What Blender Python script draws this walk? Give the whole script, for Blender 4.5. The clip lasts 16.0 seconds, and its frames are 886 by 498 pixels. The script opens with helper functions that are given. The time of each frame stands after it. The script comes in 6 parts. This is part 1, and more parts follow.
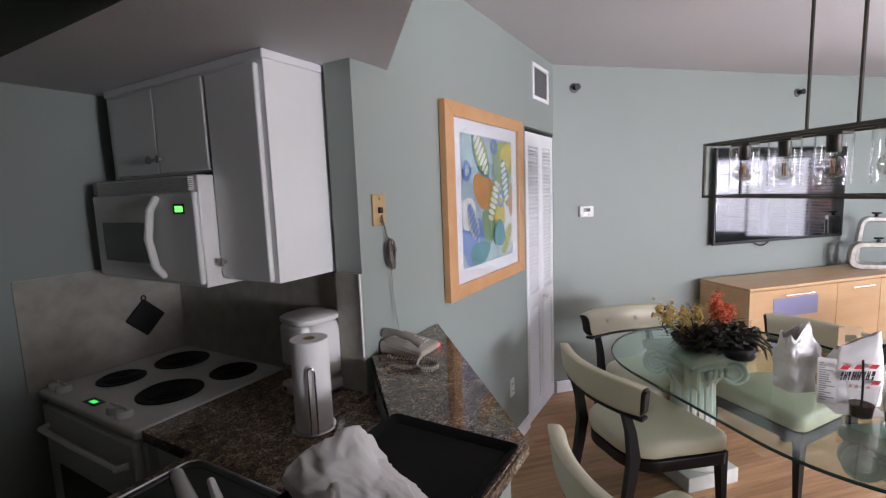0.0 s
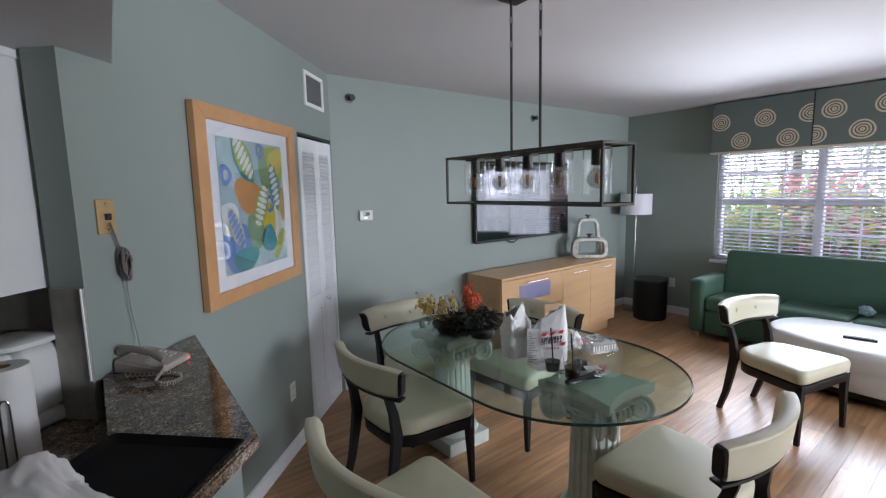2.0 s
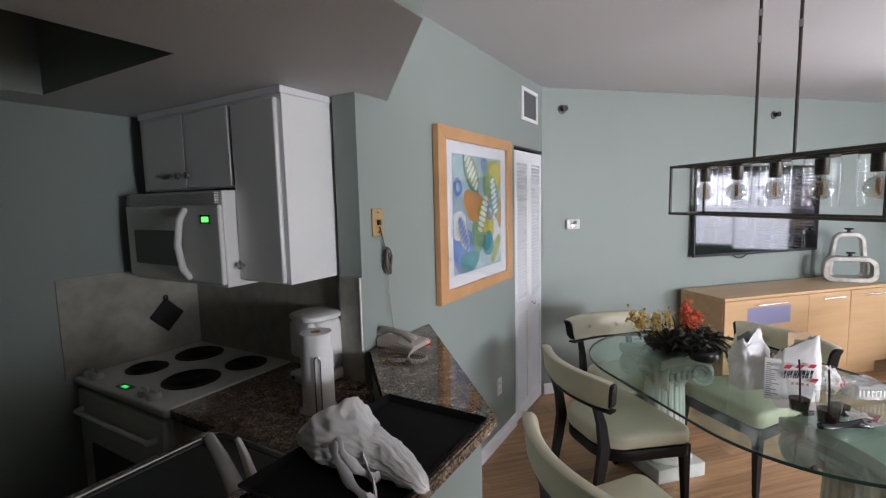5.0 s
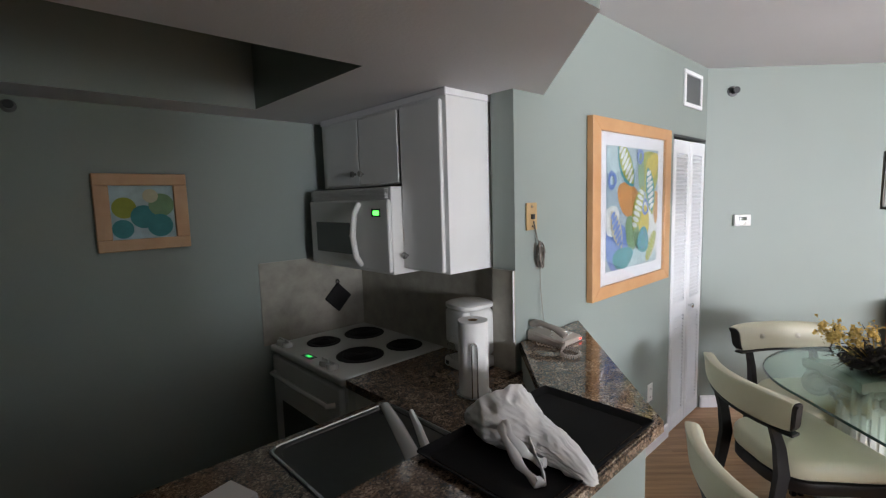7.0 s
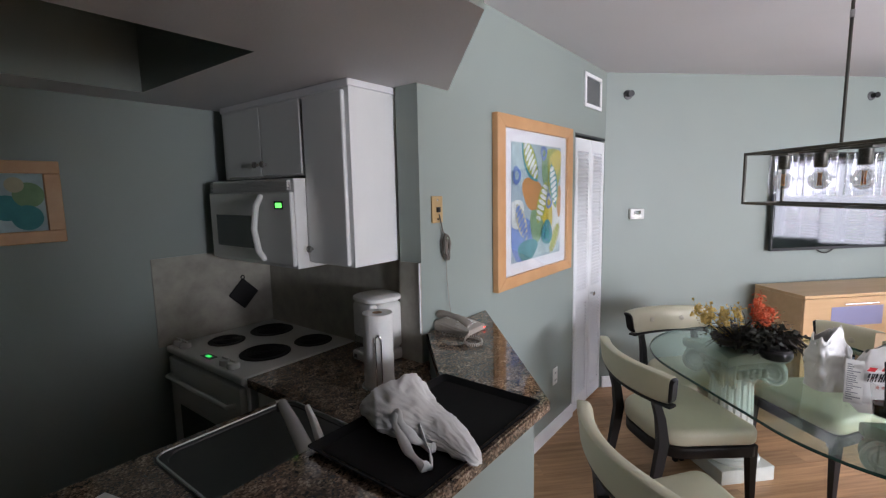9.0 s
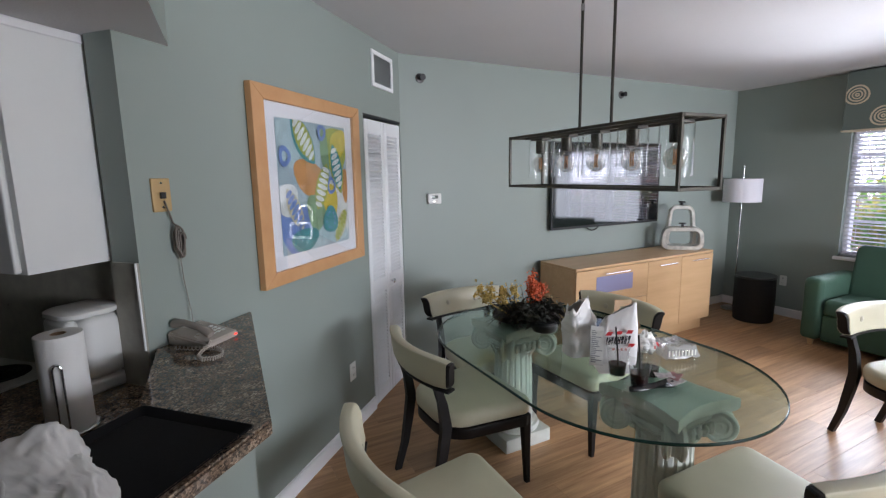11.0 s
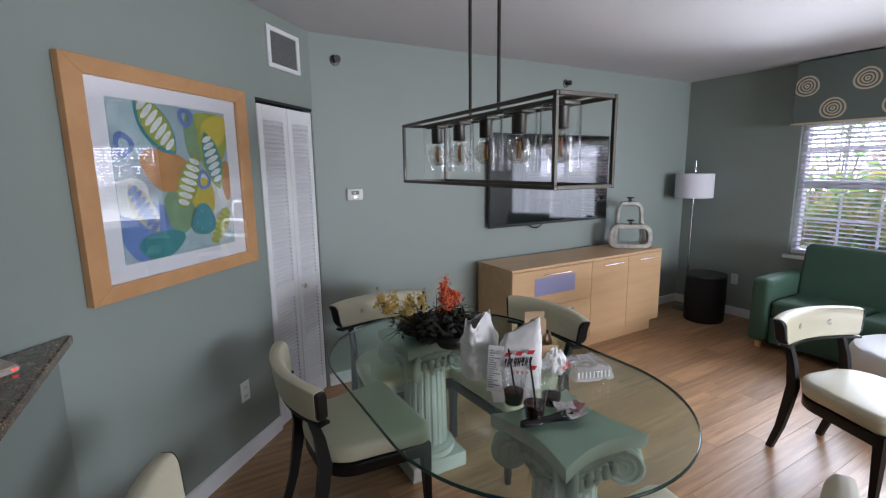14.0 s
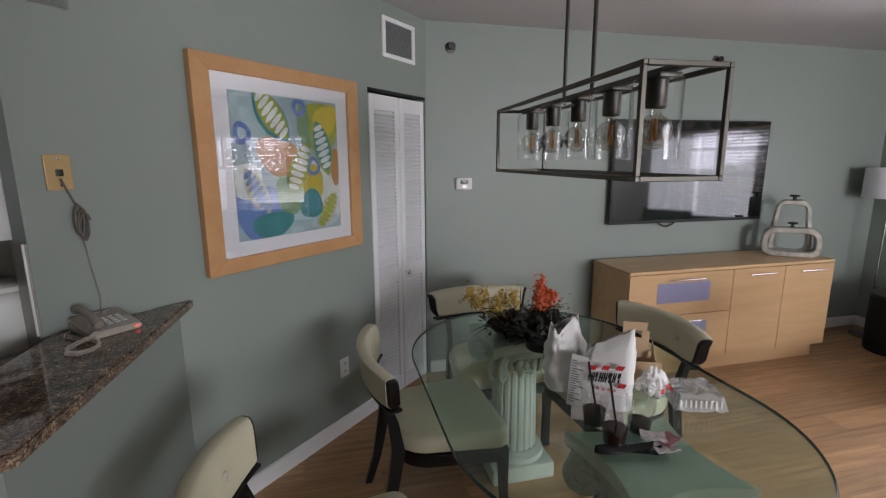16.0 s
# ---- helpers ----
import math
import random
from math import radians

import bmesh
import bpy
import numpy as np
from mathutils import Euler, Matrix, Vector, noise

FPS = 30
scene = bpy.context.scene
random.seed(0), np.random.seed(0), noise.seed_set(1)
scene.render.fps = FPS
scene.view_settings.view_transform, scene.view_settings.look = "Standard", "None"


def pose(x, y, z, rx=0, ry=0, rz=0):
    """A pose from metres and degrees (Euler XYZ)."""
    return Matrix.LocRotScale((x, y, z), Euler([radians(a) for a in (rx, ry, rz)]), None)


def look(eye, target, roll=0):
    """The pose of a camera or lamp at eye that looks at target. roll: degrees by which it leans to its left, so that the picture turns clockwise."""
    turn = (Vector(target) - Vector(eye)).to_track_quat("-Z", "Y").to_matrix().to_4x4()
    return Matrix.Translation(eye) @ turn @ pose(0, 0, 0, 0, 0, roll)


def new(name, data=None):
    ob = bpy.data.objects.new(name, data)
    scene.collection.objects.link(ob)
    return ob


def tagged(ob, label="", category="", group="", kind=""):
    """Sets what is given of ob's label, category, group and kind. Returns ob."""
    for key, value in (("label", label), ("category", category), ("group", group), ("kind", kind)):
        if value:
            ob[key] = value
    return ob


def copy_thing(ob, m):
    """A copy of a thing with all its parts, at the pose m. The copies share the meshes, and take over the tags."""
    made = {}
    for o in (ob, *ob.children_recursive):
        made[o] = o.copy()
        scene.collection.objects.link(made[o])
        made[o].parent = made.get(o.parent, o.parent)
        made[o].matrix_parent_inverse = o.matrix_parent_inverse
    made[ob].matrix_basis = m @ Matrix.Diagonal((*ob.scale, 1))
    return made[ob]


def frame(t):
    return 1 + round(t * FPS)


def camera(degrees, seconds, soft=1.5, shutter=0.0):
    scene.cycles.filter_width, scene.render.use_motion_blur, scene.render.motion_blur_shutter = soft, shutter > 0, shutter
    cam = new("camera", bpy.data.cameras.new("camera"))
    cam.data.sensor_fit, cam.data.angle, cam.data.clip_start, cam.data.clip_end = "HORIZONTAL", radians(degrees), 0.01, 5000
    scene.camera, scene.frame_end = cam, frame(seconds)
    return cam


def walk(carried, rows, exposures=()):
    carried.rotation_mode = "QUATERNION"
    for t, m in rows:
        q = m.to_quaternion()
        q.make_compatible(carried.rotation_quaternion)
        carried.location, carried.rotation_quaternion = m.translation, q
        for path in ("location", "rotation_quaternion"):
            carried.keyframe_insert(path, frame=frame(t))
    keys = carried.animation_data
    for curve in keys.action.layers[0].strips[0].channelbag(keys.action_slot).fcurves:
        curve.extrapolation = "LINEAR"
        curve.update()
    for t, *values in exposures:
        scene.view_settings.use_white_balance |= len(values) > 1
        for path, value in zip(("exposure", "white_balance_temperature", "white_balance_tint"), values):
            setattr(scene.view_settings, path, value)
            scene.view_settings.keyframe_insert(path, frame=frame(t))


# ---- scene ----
cam = camera(87.4, 16.0, 1.25)
PATH = [
    (0, (0.027, 0.056, 1.642), (0.542, 1.973, 1.398), -2.1),
    (0.5, (0.02, -0.073, 1.651), (0.911, 1.697, 1.385), -2.5),
    (1, (0.095, -0.114, 1.649), (1.167, 1.554, 1.383), -2.2),
    (1.5, (0.167, -0.139, 1.644), (1.361, 1.443, 1.378), -1.6),
    (2, (0.166, -0.149, 1.65), (1.396, 1.407, 1.395), -1.3),
    (2.5, (0.144, -0.151, 1.65), (1.349, 1.426, 1.4), -1.1),
    (3, (0.122, -0.154, 1.651), (1.254, 1.477, 1.403), -1.1),
    (3.5, (0.098, -0.155, 1.652), (1.123, 1.546, 1.412), -1.2),
    (4, (0.07, -0.161, 1.658), (0.947, 1.622, 1.431), -1.3),
    (4.5, (0.03, -0.176, 1.663), (0.714, 1.692, 1.452), -1.4),
    (5, (0.006, -0.191, 1.671), (0.52, 1.73, 1.462), -1.3),
    (7.5, (-0.097, -0.217, 1.669), (-0.175, 1.77, 1.456), -1.7),
    (8, (-0.09, -0.208, 1.665), (-0.122, 1.78, 1.454), -1.5),
    (8.5, (-0.067, -0.219, 1.667), (0.027, 1.767, 1.452), -1.4),
    (9, (-0.002, -0.235, 1.666), (0.266, 1.732, 1.416), -1.1),
    (9.5, (0.099, -0.247, 1.65), (0.534, 1.685, 1.366), -0.9),
    (10, (0.17, -0.223, 1.647), (0.793, 1.653, 1.34), -1.2),
    (10.2, (0.202, -0.181, 1.641), (0.903, 1.666, 1.335), -1.2),
    (12.3, (0.643, -0.1, 1.63), (1.668, 1.583, 1.292), -0.7),
    (12.5, (0.676, -0.088, 1.626), (1.71, 1.59, 1.288), -0.7),
    (13, (0.744, -0.014, 1.626), (1.801, 1.65, 1.29), -1.0),
    (13.5, (0.799, 0.028, 1.627), (1.852, 1.695, 1.291), -1.1),
    (14, (0.887, -0.036, 1.629), (1.877, 1.668, 1.287), -0.8),
    (14.5, (0.973, -0.118, 1.619), (1.888, 1.624, 1.257), -0.5),
    (15, (1.044, -0.104, 1.619), (1.934, 1.649, 1.251), -0.5),
    (15.5, (1.099, -0.02, 1.627), (1.867, 1.788, 1.249), -0.4),
    (16, (1.105, -0.016, 1.617), (1.568, 1.893, 1.242), -0.3),
]
EXPOSURES = [(0.0, 0.98, 6600, 26), (0.5, 0.7, 6400, 23), (1.0, 0.45, 6250, 20), (1.5, 0.38, 6200, 18), (3.5, 0.36, 6400, 17), (5.0, 0.82, 6550, 20), (7.5, 1.28, 6650, 18), (9.0, 1.0, 6500, 22), (10.0, 0.78, 6500, 20), (12.5, 0.34, 6250, 18), (13.5, 0.32, 6250, 18), (14.5, 0.16, 6350, 19), (15.5, 0.22, 6550, 19), (16.0, 0.0, 6850, 20)]
walk(cam, [(t, look(eye, target, roll)) for t, eye, target, roll in PATH], EXPOSURES)

# ---- world, sun, large lights ----
world = bpy.data.worlds.new("sky")
scene.world = world
world.use_nodes = True
wn = world.node_tree.nodes
sky = wn.new("ShaderNodeTexSky")
sky.sky_type, sky.sun_disc = "NISHITA", False
sky.sun_elevation, sky.sun_rotation = radians(52), radians(265)
wn["Background"].inputs["Strength"].default_value = 0.15
world.node_tree.links.new(sky.outputs[0], wn["Background"].inputs["Color"])

sun_data = bpy.data.lights.new("sun", "SUN")
sun_data.energy, sun_data.angle, sun_data.color = 5.0, radians(0.6), (1.0, 0.95, 0.87)
sun = new("sun", sun_data)
sun.matrix_world = look((-8, 0.7, 12), (8, 0, 0))



def window_lamp(name, m, width, height, power, spread, color):
    """An area lamp in place of daylight at a window's opening."""
    d = bpy.data.lights.new(name, "AREA")
    d.shape, d.size, d.size_y, d.energy, d.color, d.spread = "RECTANGLE", width, height, power, color, radians(spread)
    ob = new(name, d)
    ob.matrix_world = m
    return ob


window_lamp("sky_light", pose(5.88, 1.185, 1.42, 0, 60, 0), 0.9, 1.84, 12, 56, (0.80, 0.90, 1.0))
window_lamp("ground_light", pose(5.88, 1.185, 1.42, 0, 119, 0), 0.9, 1.84, 10, 54, (0.88, 0.95, 1.0))
for y in (0.75, 1.62):
    window_lamp("slant_light", pose(5.87, y, 1.40, 87, 0, 45), 0.62, 1.0, 1.0, 90, (0.80, 0.89, 1.0))
# added lamp in the unseen window, brightens the walls that face south
window_lamp("added_window_light", pose(4.5, -5.53, 1.5, 90, 0, 0), 2.7, 1.3, 315, 180, (0.86, 0.93, 1.0))

# ---- materials ----
def nodes_of(name):
    m = bpy.data.materials.new(name)
    m.use_nodes = True
    nt = m.node_tree
    return m, nt, nt.nodes["Principled BSDF"]


def coords(nt, scale=(1, 1, 1)):
    tc, mp = nt.nodes.new("ShaderNodeTexCoord"), nt.nodes.new("ShaderNodeMapping")
    mp.inputs["Scale"].default_value = scale
    nt.links.new(tc.outputs["Object"], mp.inputs["Vector"])
    return mp.outputs["Vector"]


def noise_tex(nt, vec, scale, detail=4, rough=0.55):
    n = nt.nodes.new("ShaderNodeTexNoise")
    n.inputs["Scale"].default_value, n.inputs["Detail"].default_value, n.inputs["Roughness"].default_value = scale, detail, rough
    nt.links.new(vec, n.inputs["Vector"])
    return n.outputs["Fac"]


def ramp(nt, fac, stops):
    r = nt.nodes.new("ShaderNodeValToRGB")
    el = r.color_ramp.elements
    while len(el) < len(stops):
        el.new(0.5)
    for e, (p, c) in zip(el, stops):
        e.position, e.color = p, (*c, 1)
    nt.links.new(fac, r.inputs["Fac"])
    return r.outputs["Color"]


def relief(nt, bsdf, fac, strength, distance=0.002):
    b = nt.nodes.new("ShaderNodeBump")
    b.inputs["Strength"].default_value, b.inputs["Distance"].default_value = strength, distance
    nt.links.new(fac, b.inputs["Height"])
    nt.links.new(b.outputs["Normal"], bsdf.inputs["Normal"])


def tint(c, k):
    return tuple(min(1.0, v * k) for v in c)


def paint(name, color, rough=0.6, metal=0.0, var=0.08, scale=3.0, bump=0.15, bscale=140.0, coat=0.0, stretch=(1, 1, 1)):
    """A surface with slow stains and a fine grain."""
    m, nt, b = nodes_of(name)
    v = coords(nt, stretch)
    slow = noise_tex(nt, v, scale, 5)
    nt.links.new(ramp(nt, slow, [(0.25, tint(color, 1 - var)), (0.75, tint(color, 1 + var))]), b.inputs["Base Color"])
    fine = noise_tex(nt, v, bscale, 3)
    if bump:
        relief(nt, b, fine, bump)
    mr = nt.nodes.new("ShaderNodeMapRange")
    mr.inputs["To Min"].default_value, mr.inputs["To Max"].default_value = max(0.02, rough - 0.06), min(1, rough + 0.06)
    nt.links.new(slow, mr.inputs["Value"])
    nt.links.new(mr.outputs[0], b.inputs["Roughness"])
    b.inputs["Metallic"].default_value = metal
    b.inputs["Coat Weight"].default_value = coat
    return m


def wood(name, dark, light, rough=0.4, along=(1.2, 14, 14), per_piece=False, coat=0.0):
    m, nt, b = nodes_of(name)
    v = coords(nt, along)
    if per_piece:
        oi, add = nt.nodes.new("ShaderNodeObjectInfo"), nt.nodes.new("ShaderNodeVectorMath")
        sc = nt.nodes.new("ShaderNodeMath")
        sc.operation, sc.inputs[1].default_value = "MULTIPLY", 37.0
        nt.links.new(oi.outputs["Random"], sc.inputs[0])
        nt.links.new(v, add.inputs[0])
        nt.links.new(sc.outputs[0], add.inputs[1])
        v = add.outputs[0]
    g = noise_tex(nt, v, 1.6, 8, 0.62)
    col = ramp(nt, g, [(0.3, dark), (0.5, tuple((a + c) / 2 for a, c in zip(dark, light))), (0.7, light)])
    if per_piece:
        mix = nt.nodes.new("ShaderNodeHueSaturation")
        mr = nt.nodes.new("ShaderNodeMapRange")
        mr.inputs["To Min"].default_value, mr.inputs["To Max"].default_value = 0.76, 1.18
        nt.links.new(oi.outputs["Random"], mr.inputs["Value"])
        nt.links.new(mr.outputs[0], mix.inputs["Value"])
        nt.links.new(col, mix.inputs["Color"])
        col = mix.outputs["Color"]
    nt.links.new(col, b.inputs["Base Color"])
    relief(nt, b, g, 0.12, 0.001)
    b.inputs["Roughness"].default_value = rough
    b.inputs["Coat Weight"].default_value = coat
    return m


def granite(name, rough=0.05):
    m, nt, b = nodes_of(name)
    v = coords(nt)
    vo = nt.nodes.new("ShaderNodeTexVoronoi")
    vo.inputs["Scale"].default_value = 210
    nt.links.new(v, vo.inputs["Vector"])
    sep = nt.nodes.new("ShaderNodeSeparateColor")
    nt.links.new(vo.outputs["Color"], sep.inputs[0])
    a, s = nt.nodes.new("ShaderNodeMath"), nt.nodes.new("ShaderNodeMath")
    a.operation, a.inputs[1].default_value = "MULTIPLY", 0.42
    nt.links.new(sep.outputs[0], a.inputs[0])
    nt.links.new(a.outputs[0], s.inputs[0])
    nt.links.new(noise_tex(nt, v, 26, 7, 0.7), s.inputs[1])
    nt.links.new(ramp(nt, s.outputs[0], [(0.46, (0.035, 0.028, 0.022)), (0.66, (0.12, 0.085, 0.06)), (0.84, (0.24, 0.165, 0.11)), (1.0, (0.45, 0.35, 0.26))]), b.inputs["Base Color"])
    b.inputs["Roughness"].default_value = rough
    b.inputs["Specular IOR Level"].default_value = 0.95
    return m


def thin_glass(name, color=(0.96, 0.98, 0.97), rough=0.0, base=0.045):
    """Thin clear glass: see-through with a mirror gloss at grazing angles."""
    m = bpy.data.materials.new(name)
    m.use_nodes = True
    nt = m.node_tree
    nt.nodes.clear()
    out, mix, tr, gl, lw, pw, ma = (nt.nodes.new("ShaderNode" + k) for k in ("OutputMaterial", "MixShader", "BsdfTransparent", "BsdfGlossy", "LayerWeight", "Math", "Math"))
    tr.inputs["Color"].default_value = (*color, 1)
    gl.inputs["Roughness"].default_value = rough
    lw.inputs["Blend"].default_value = 0.5
    pw.operation, pw.inputs[1].default_value = "POWER", 5.0
    ma.operation, ma.inputs[1].default_value, ma.inputs[2].default_value = "MULTIPLY_ADD", 0.94, base
    nt.links.new(lw.outputs["Facing"], pw.inputs[0])
    nt.links.new(pw.outputs[0], ma.inputs[0])
    nt.links.new(ma.outputs[0], mix.inputs[0])
    nt.links.new(tr.outputs[0], mix.inputs[1])
    nt.links.new(gl.outputs[0], mix.inputs[2])
    nt.links.new(mix.outputs[0], out.inputs["Surface"])
    return m


def glow(name, color, strength):
    m, nt, b = nodes_of(name)
    b.inputs["Base Color"].default_value = (0, 0, 0, 1)
    b.inputs["Emission Color"].default_value = (*color, 1)
    b.inputs["Emission Strength"].default_value = strength
    return m


def leaf_mat(name, color):
    """Thin leaves and slats: light passes through them."""
    m, nt, b = nodes_of(name)
    v = coords(nt)
    col = ramp(nt, noise_tex(nt, v, 9, 4), [(0.3, tint(color, 0.7)), (0.7, tint(color, 1.3))])
    tr, mix = nt.nodes.new("ShaderNodeBsdfTranslucent"), nt.nodes.new("ShaderNodeMixShader")
    nt.links.new(col, b.inputs["Base Color"])
    nt.links.new(col, tr.inputs["Color"])
    mix.inputs[0].default_value = 0.55
    nt.links.new(b.outputs[0], mix.inputs[1])
    nt.links.new(tr.outputs[0], mix.inputs[2])
    nt.links.new(mix.outputs[0], nt.nodes["Material Output"].inputs["Surface"])
    return m


WALL = paint("sage_wall_paint", (0.25, 0.29, 0.262), 0.5, var=0.04, scale=1.2, bump=0.25, bscale=220)
CEIL = paint("white_ceiling_paint", (0.62, 0.615, 0.635), 0.8, var=0.03, scale=1.5, bump=0.5, bscale=90)
TRIM = paint("white_trim_paint", (0.78, 0.78, 0.78), 0.4, var=0.03, bump=0.05)
CAB = paint("white_cabinet_laminate", (0.74, 0.75, 0.73), 0.35, var=0.03, bump=0.06, bscale=60)
LOUVRE = paint("white_louvre_paint", (0.76, 0.77, 0.78), 0.45, var=0.03, bump=0.05)
PLANK = wood("plank_vinyl", (0.27, 0.14, 0.065), (0.52, 0.305, 0.155), 0.36, (1.4, 22, 10), True)
JOINT = paint("floor_underlay", (0.05, 0.035, 0.025), 0.8)
MAPLE = wood("maple_veneer", (0.53, 0.335, 0.17), (0.61, 0.40, 0.215), 0.38, (1.0, 9, 9))
FRAMEWOOD = wood("honey_frame_wood", (0.5, 0.255, 0.105), (0.58, 0.32, 0.145), 0.4, (5, 5, 5))
DARKWOOD = paint("black_stained_wood", (0.007, 0.006, 0.006), 0.42, var=0.3, scale=12, bump=0.1, bscale=60)
LEATHER = paint("cream_leather", (0.54, 0.51, 0.37), 0.42, var=0.05, scale=5, bump=0.3, bscale=260)
SEAM = paint("leather_button", (0.5, 0.47, 0.38), 0.35, var=0.05)
OTTO = paint("white_quilted_vinyl", (0.62, 0.62, 0.61), 0.4, var=0.04, scale=6, bump=0.4, bscale=120)
SOFA = paint("green_upholstery", (0.038, 0.092, 0.06), 0.75, var=0.08, scale=6, bump=0.5, bscale=320)
GRAN = granite("polished_granite")
LAMI = paint("splash_laminate", (0.33, 0.31, 0.26), 0.3, var=0.2, scale=14, bump=0.05)
SINKSTEEL = paint("brushed_sink_steel", (0.10, 0.10, 0.097), 0.36, 1.0, var=0.08, scale=30, bump=0.08, bscale=90)
STEEL = paint("stainless_steel", (0.42, 0.42, 0.42), 0.25, 1.0, var=0.05, scale=30, bump=0.05)
CHROME = paint("chrome", (0.75, 0.75, 0.75), 0.12, 1.0, var=0.03, bump=0.0)
BRASSPLATE = paint("tan_metal_plate", (0.46, 0.31, 0.14), 0.4, 0.3, var=0.05)
BRONZE = paint("dark_bronze", (0.075, 0.070, 0.060), 0.42, 0.8, var=0.2, scale=20)
BLACK = paint("black_plastic", (0.012, 0.012, 0.013), 0.35, var=0.2)
MATBLACK = paint("black_woven_cover", (0.013, 0.012, 0.012), 0.7, var=0.25, scale=40, bump=0.6, bscale=200)
for dull in (DARKWOOD, MATBLACK):
    dull.node_tree.nodes["Principled BSDF"].inputs["Specular IOR Level"].default_value = 0.3
SCREEN = paint("tv_screen", (0.004, 0.004, 0.005), 0.03, var=0.0, bump=0.0)
SCREEN.node_tree.nodes["Principled BSDF"].inputs["IOR"].default_value = 2.1
COIL = paint("black_burner", (0.006, 0.006, 0.006), 0.7, var=0.3, scale=40)
ENAMEL = paint("white_enamel", (0.74, 0.75, 0.73), 0.22, var=0.02, bump=0.0, coat=0.4)
WHITEPL = paint("white_plastic", (0.74, 0.74, 0.71), 0.4, var=0.03, bump=0.05)
BEIGEPL = paint("beige_plastic", (0.40, 0.35, 0.30), 0.28, var=0.04, bump=0.05)
GREYGLASS = paint("grey_oven_glass", (0.10, 0.115, 0.10), 0.2, var=0.1, bump=0.0)
FROST = paint("frosted_blue_glass", (0.27, 0.27, 0.42), 0.3, var=0.05, bump=0.0)
PAPER = paint("white_paper", (0.78, 0.77, 0.74), 0.8, var=0.03, bump=0.3, bscale=90)
MATBOARD = paint("white_mat_board", (0.82, 0.82, 0.85), 0.7, var=0.02, bump=0.05)
GLASS = thin_glass("clear_glass", (0.985, 0.99, 0.99))
PICGLASS = thin_glass("picture_glass", (0.985, 0.99, 0.99), 0.0, 0.12)
TABLEGLASS = thin_glass("table_glass", (0.86, 0.955, 0.91), 0.0, 0.065)
EDGEGLASS = paint("glass_edge_green", (0.014, 0.045, 0.036), 0.08, var=0.1, bump=0.0)
STONE = paint("cast_stone", (0.60, 0.62, 0.56), 0.75, var=0.12, scale=9, bump=0.5, bscale=60)
STONEDARK = paint("darker_cast_stone", (0.42, 0.42, 0.36), 0.8, var=0.2, scale=14, bump=0.5, bscale=60)
FABRIC = paint("valance_fabric", (0.125, 0.158, 0.142), 0.8, var=0.05, bump=0.4, bscale=300)
RINGS = paint("valance_cream_print", (0.60, 0.52, 0.38), 0.8, var=0.05, bump=0.2)
SILVER = paint("silver_leaf", (0.56, 0.54, 0.50), 0.32, 0.75, var=0.3, scale=18, bump=0.3)
SHADE = paint("white_lamp_shade", (0.72, 0.71, 0.76), 0.85, var=0.02, bump=0.2, bscale=300)
BLIND = leaf_mat("white_blind_slat", (0.72, 0.72, 0.74))
VINYLWIN = paint("white_window_vinyl", (0.76, 0.77, 0.82), 0.4, var=0.02, bump=0.0)

# ---- mesh tools ----
I4 = Matrix.Identity(4)


def box(bm, a, b, bevel=0.0, seg=2, m=I4):
    """A box from corner a to corner b, its edges rounded."""
    c = [(p + q) / 2 for p, q in zip(a, b)]
    s = [abs(q - p) for p, q in zip(a, b)]
    vs = bmesh.ops.create_cube(bm, size=1.0, matrix=m @ Matrix.Translation(c) @ Matrix.Diagonal((*s, 1)))["verts"]
    if bevel:
        es = list({e for v in vs for e in v.link_edges})
        bmesh.ops.bevel(bm, geom=es, offset=min(bevel, min(s) * 0.49), segments=seg, affect="EDGES", profile=0.5)


def cyl(bm, base, r, h, seg=24, r2=None, m=I4, bevel=0.0):
    r2 = r if r2 is None else r2
    vs = bmesh.ops.create_cone(bm, cap_ends=True, segments=seg, radius1=r, radius2=r2, depth=h, matrix=m @ Matrix.Translation((base[0], base[1], base[2] + h / 2)))["verts"]
    if bevel:
        es = [e for e in {e for v in vs for e in v.link_edges} if any(len(f.verts) > 4 for f in e.link_faces)]
        bmesh.ops.bevel(bm, geom=es, offset=bevel, segments=2, affect="EDGES", profile=0.5)


def loft(bm, rings, caps=True, closed=True):
    """Skin over rings of equally many points."""
    rows = [[bm.verts.new(p) for p in ring] for ring in rings]
    n = len(rows[0])
    for r0, r1 in zip(rows, rows[1:]):
        for k in range(n if closed else n - 1):
            bm.faces.new((r0[k], r0[(k + 1) % n], r1[(k + 1) % n], r1[k]))
    if caps and closed:
        bm.faces.new(rows[0][::-1])
        bm.faces.new(rows[-1])
    return rows


def lathe(bm, prof, seg=28, m=I4, caps=True):
    loft(bm, [[m @ Vector((r * math.cos(2 * math.pi * k / seg), r * math.sin(2 * math.pi * k / seg), z)) for k in range(seg)] for r, z in prof], caps)


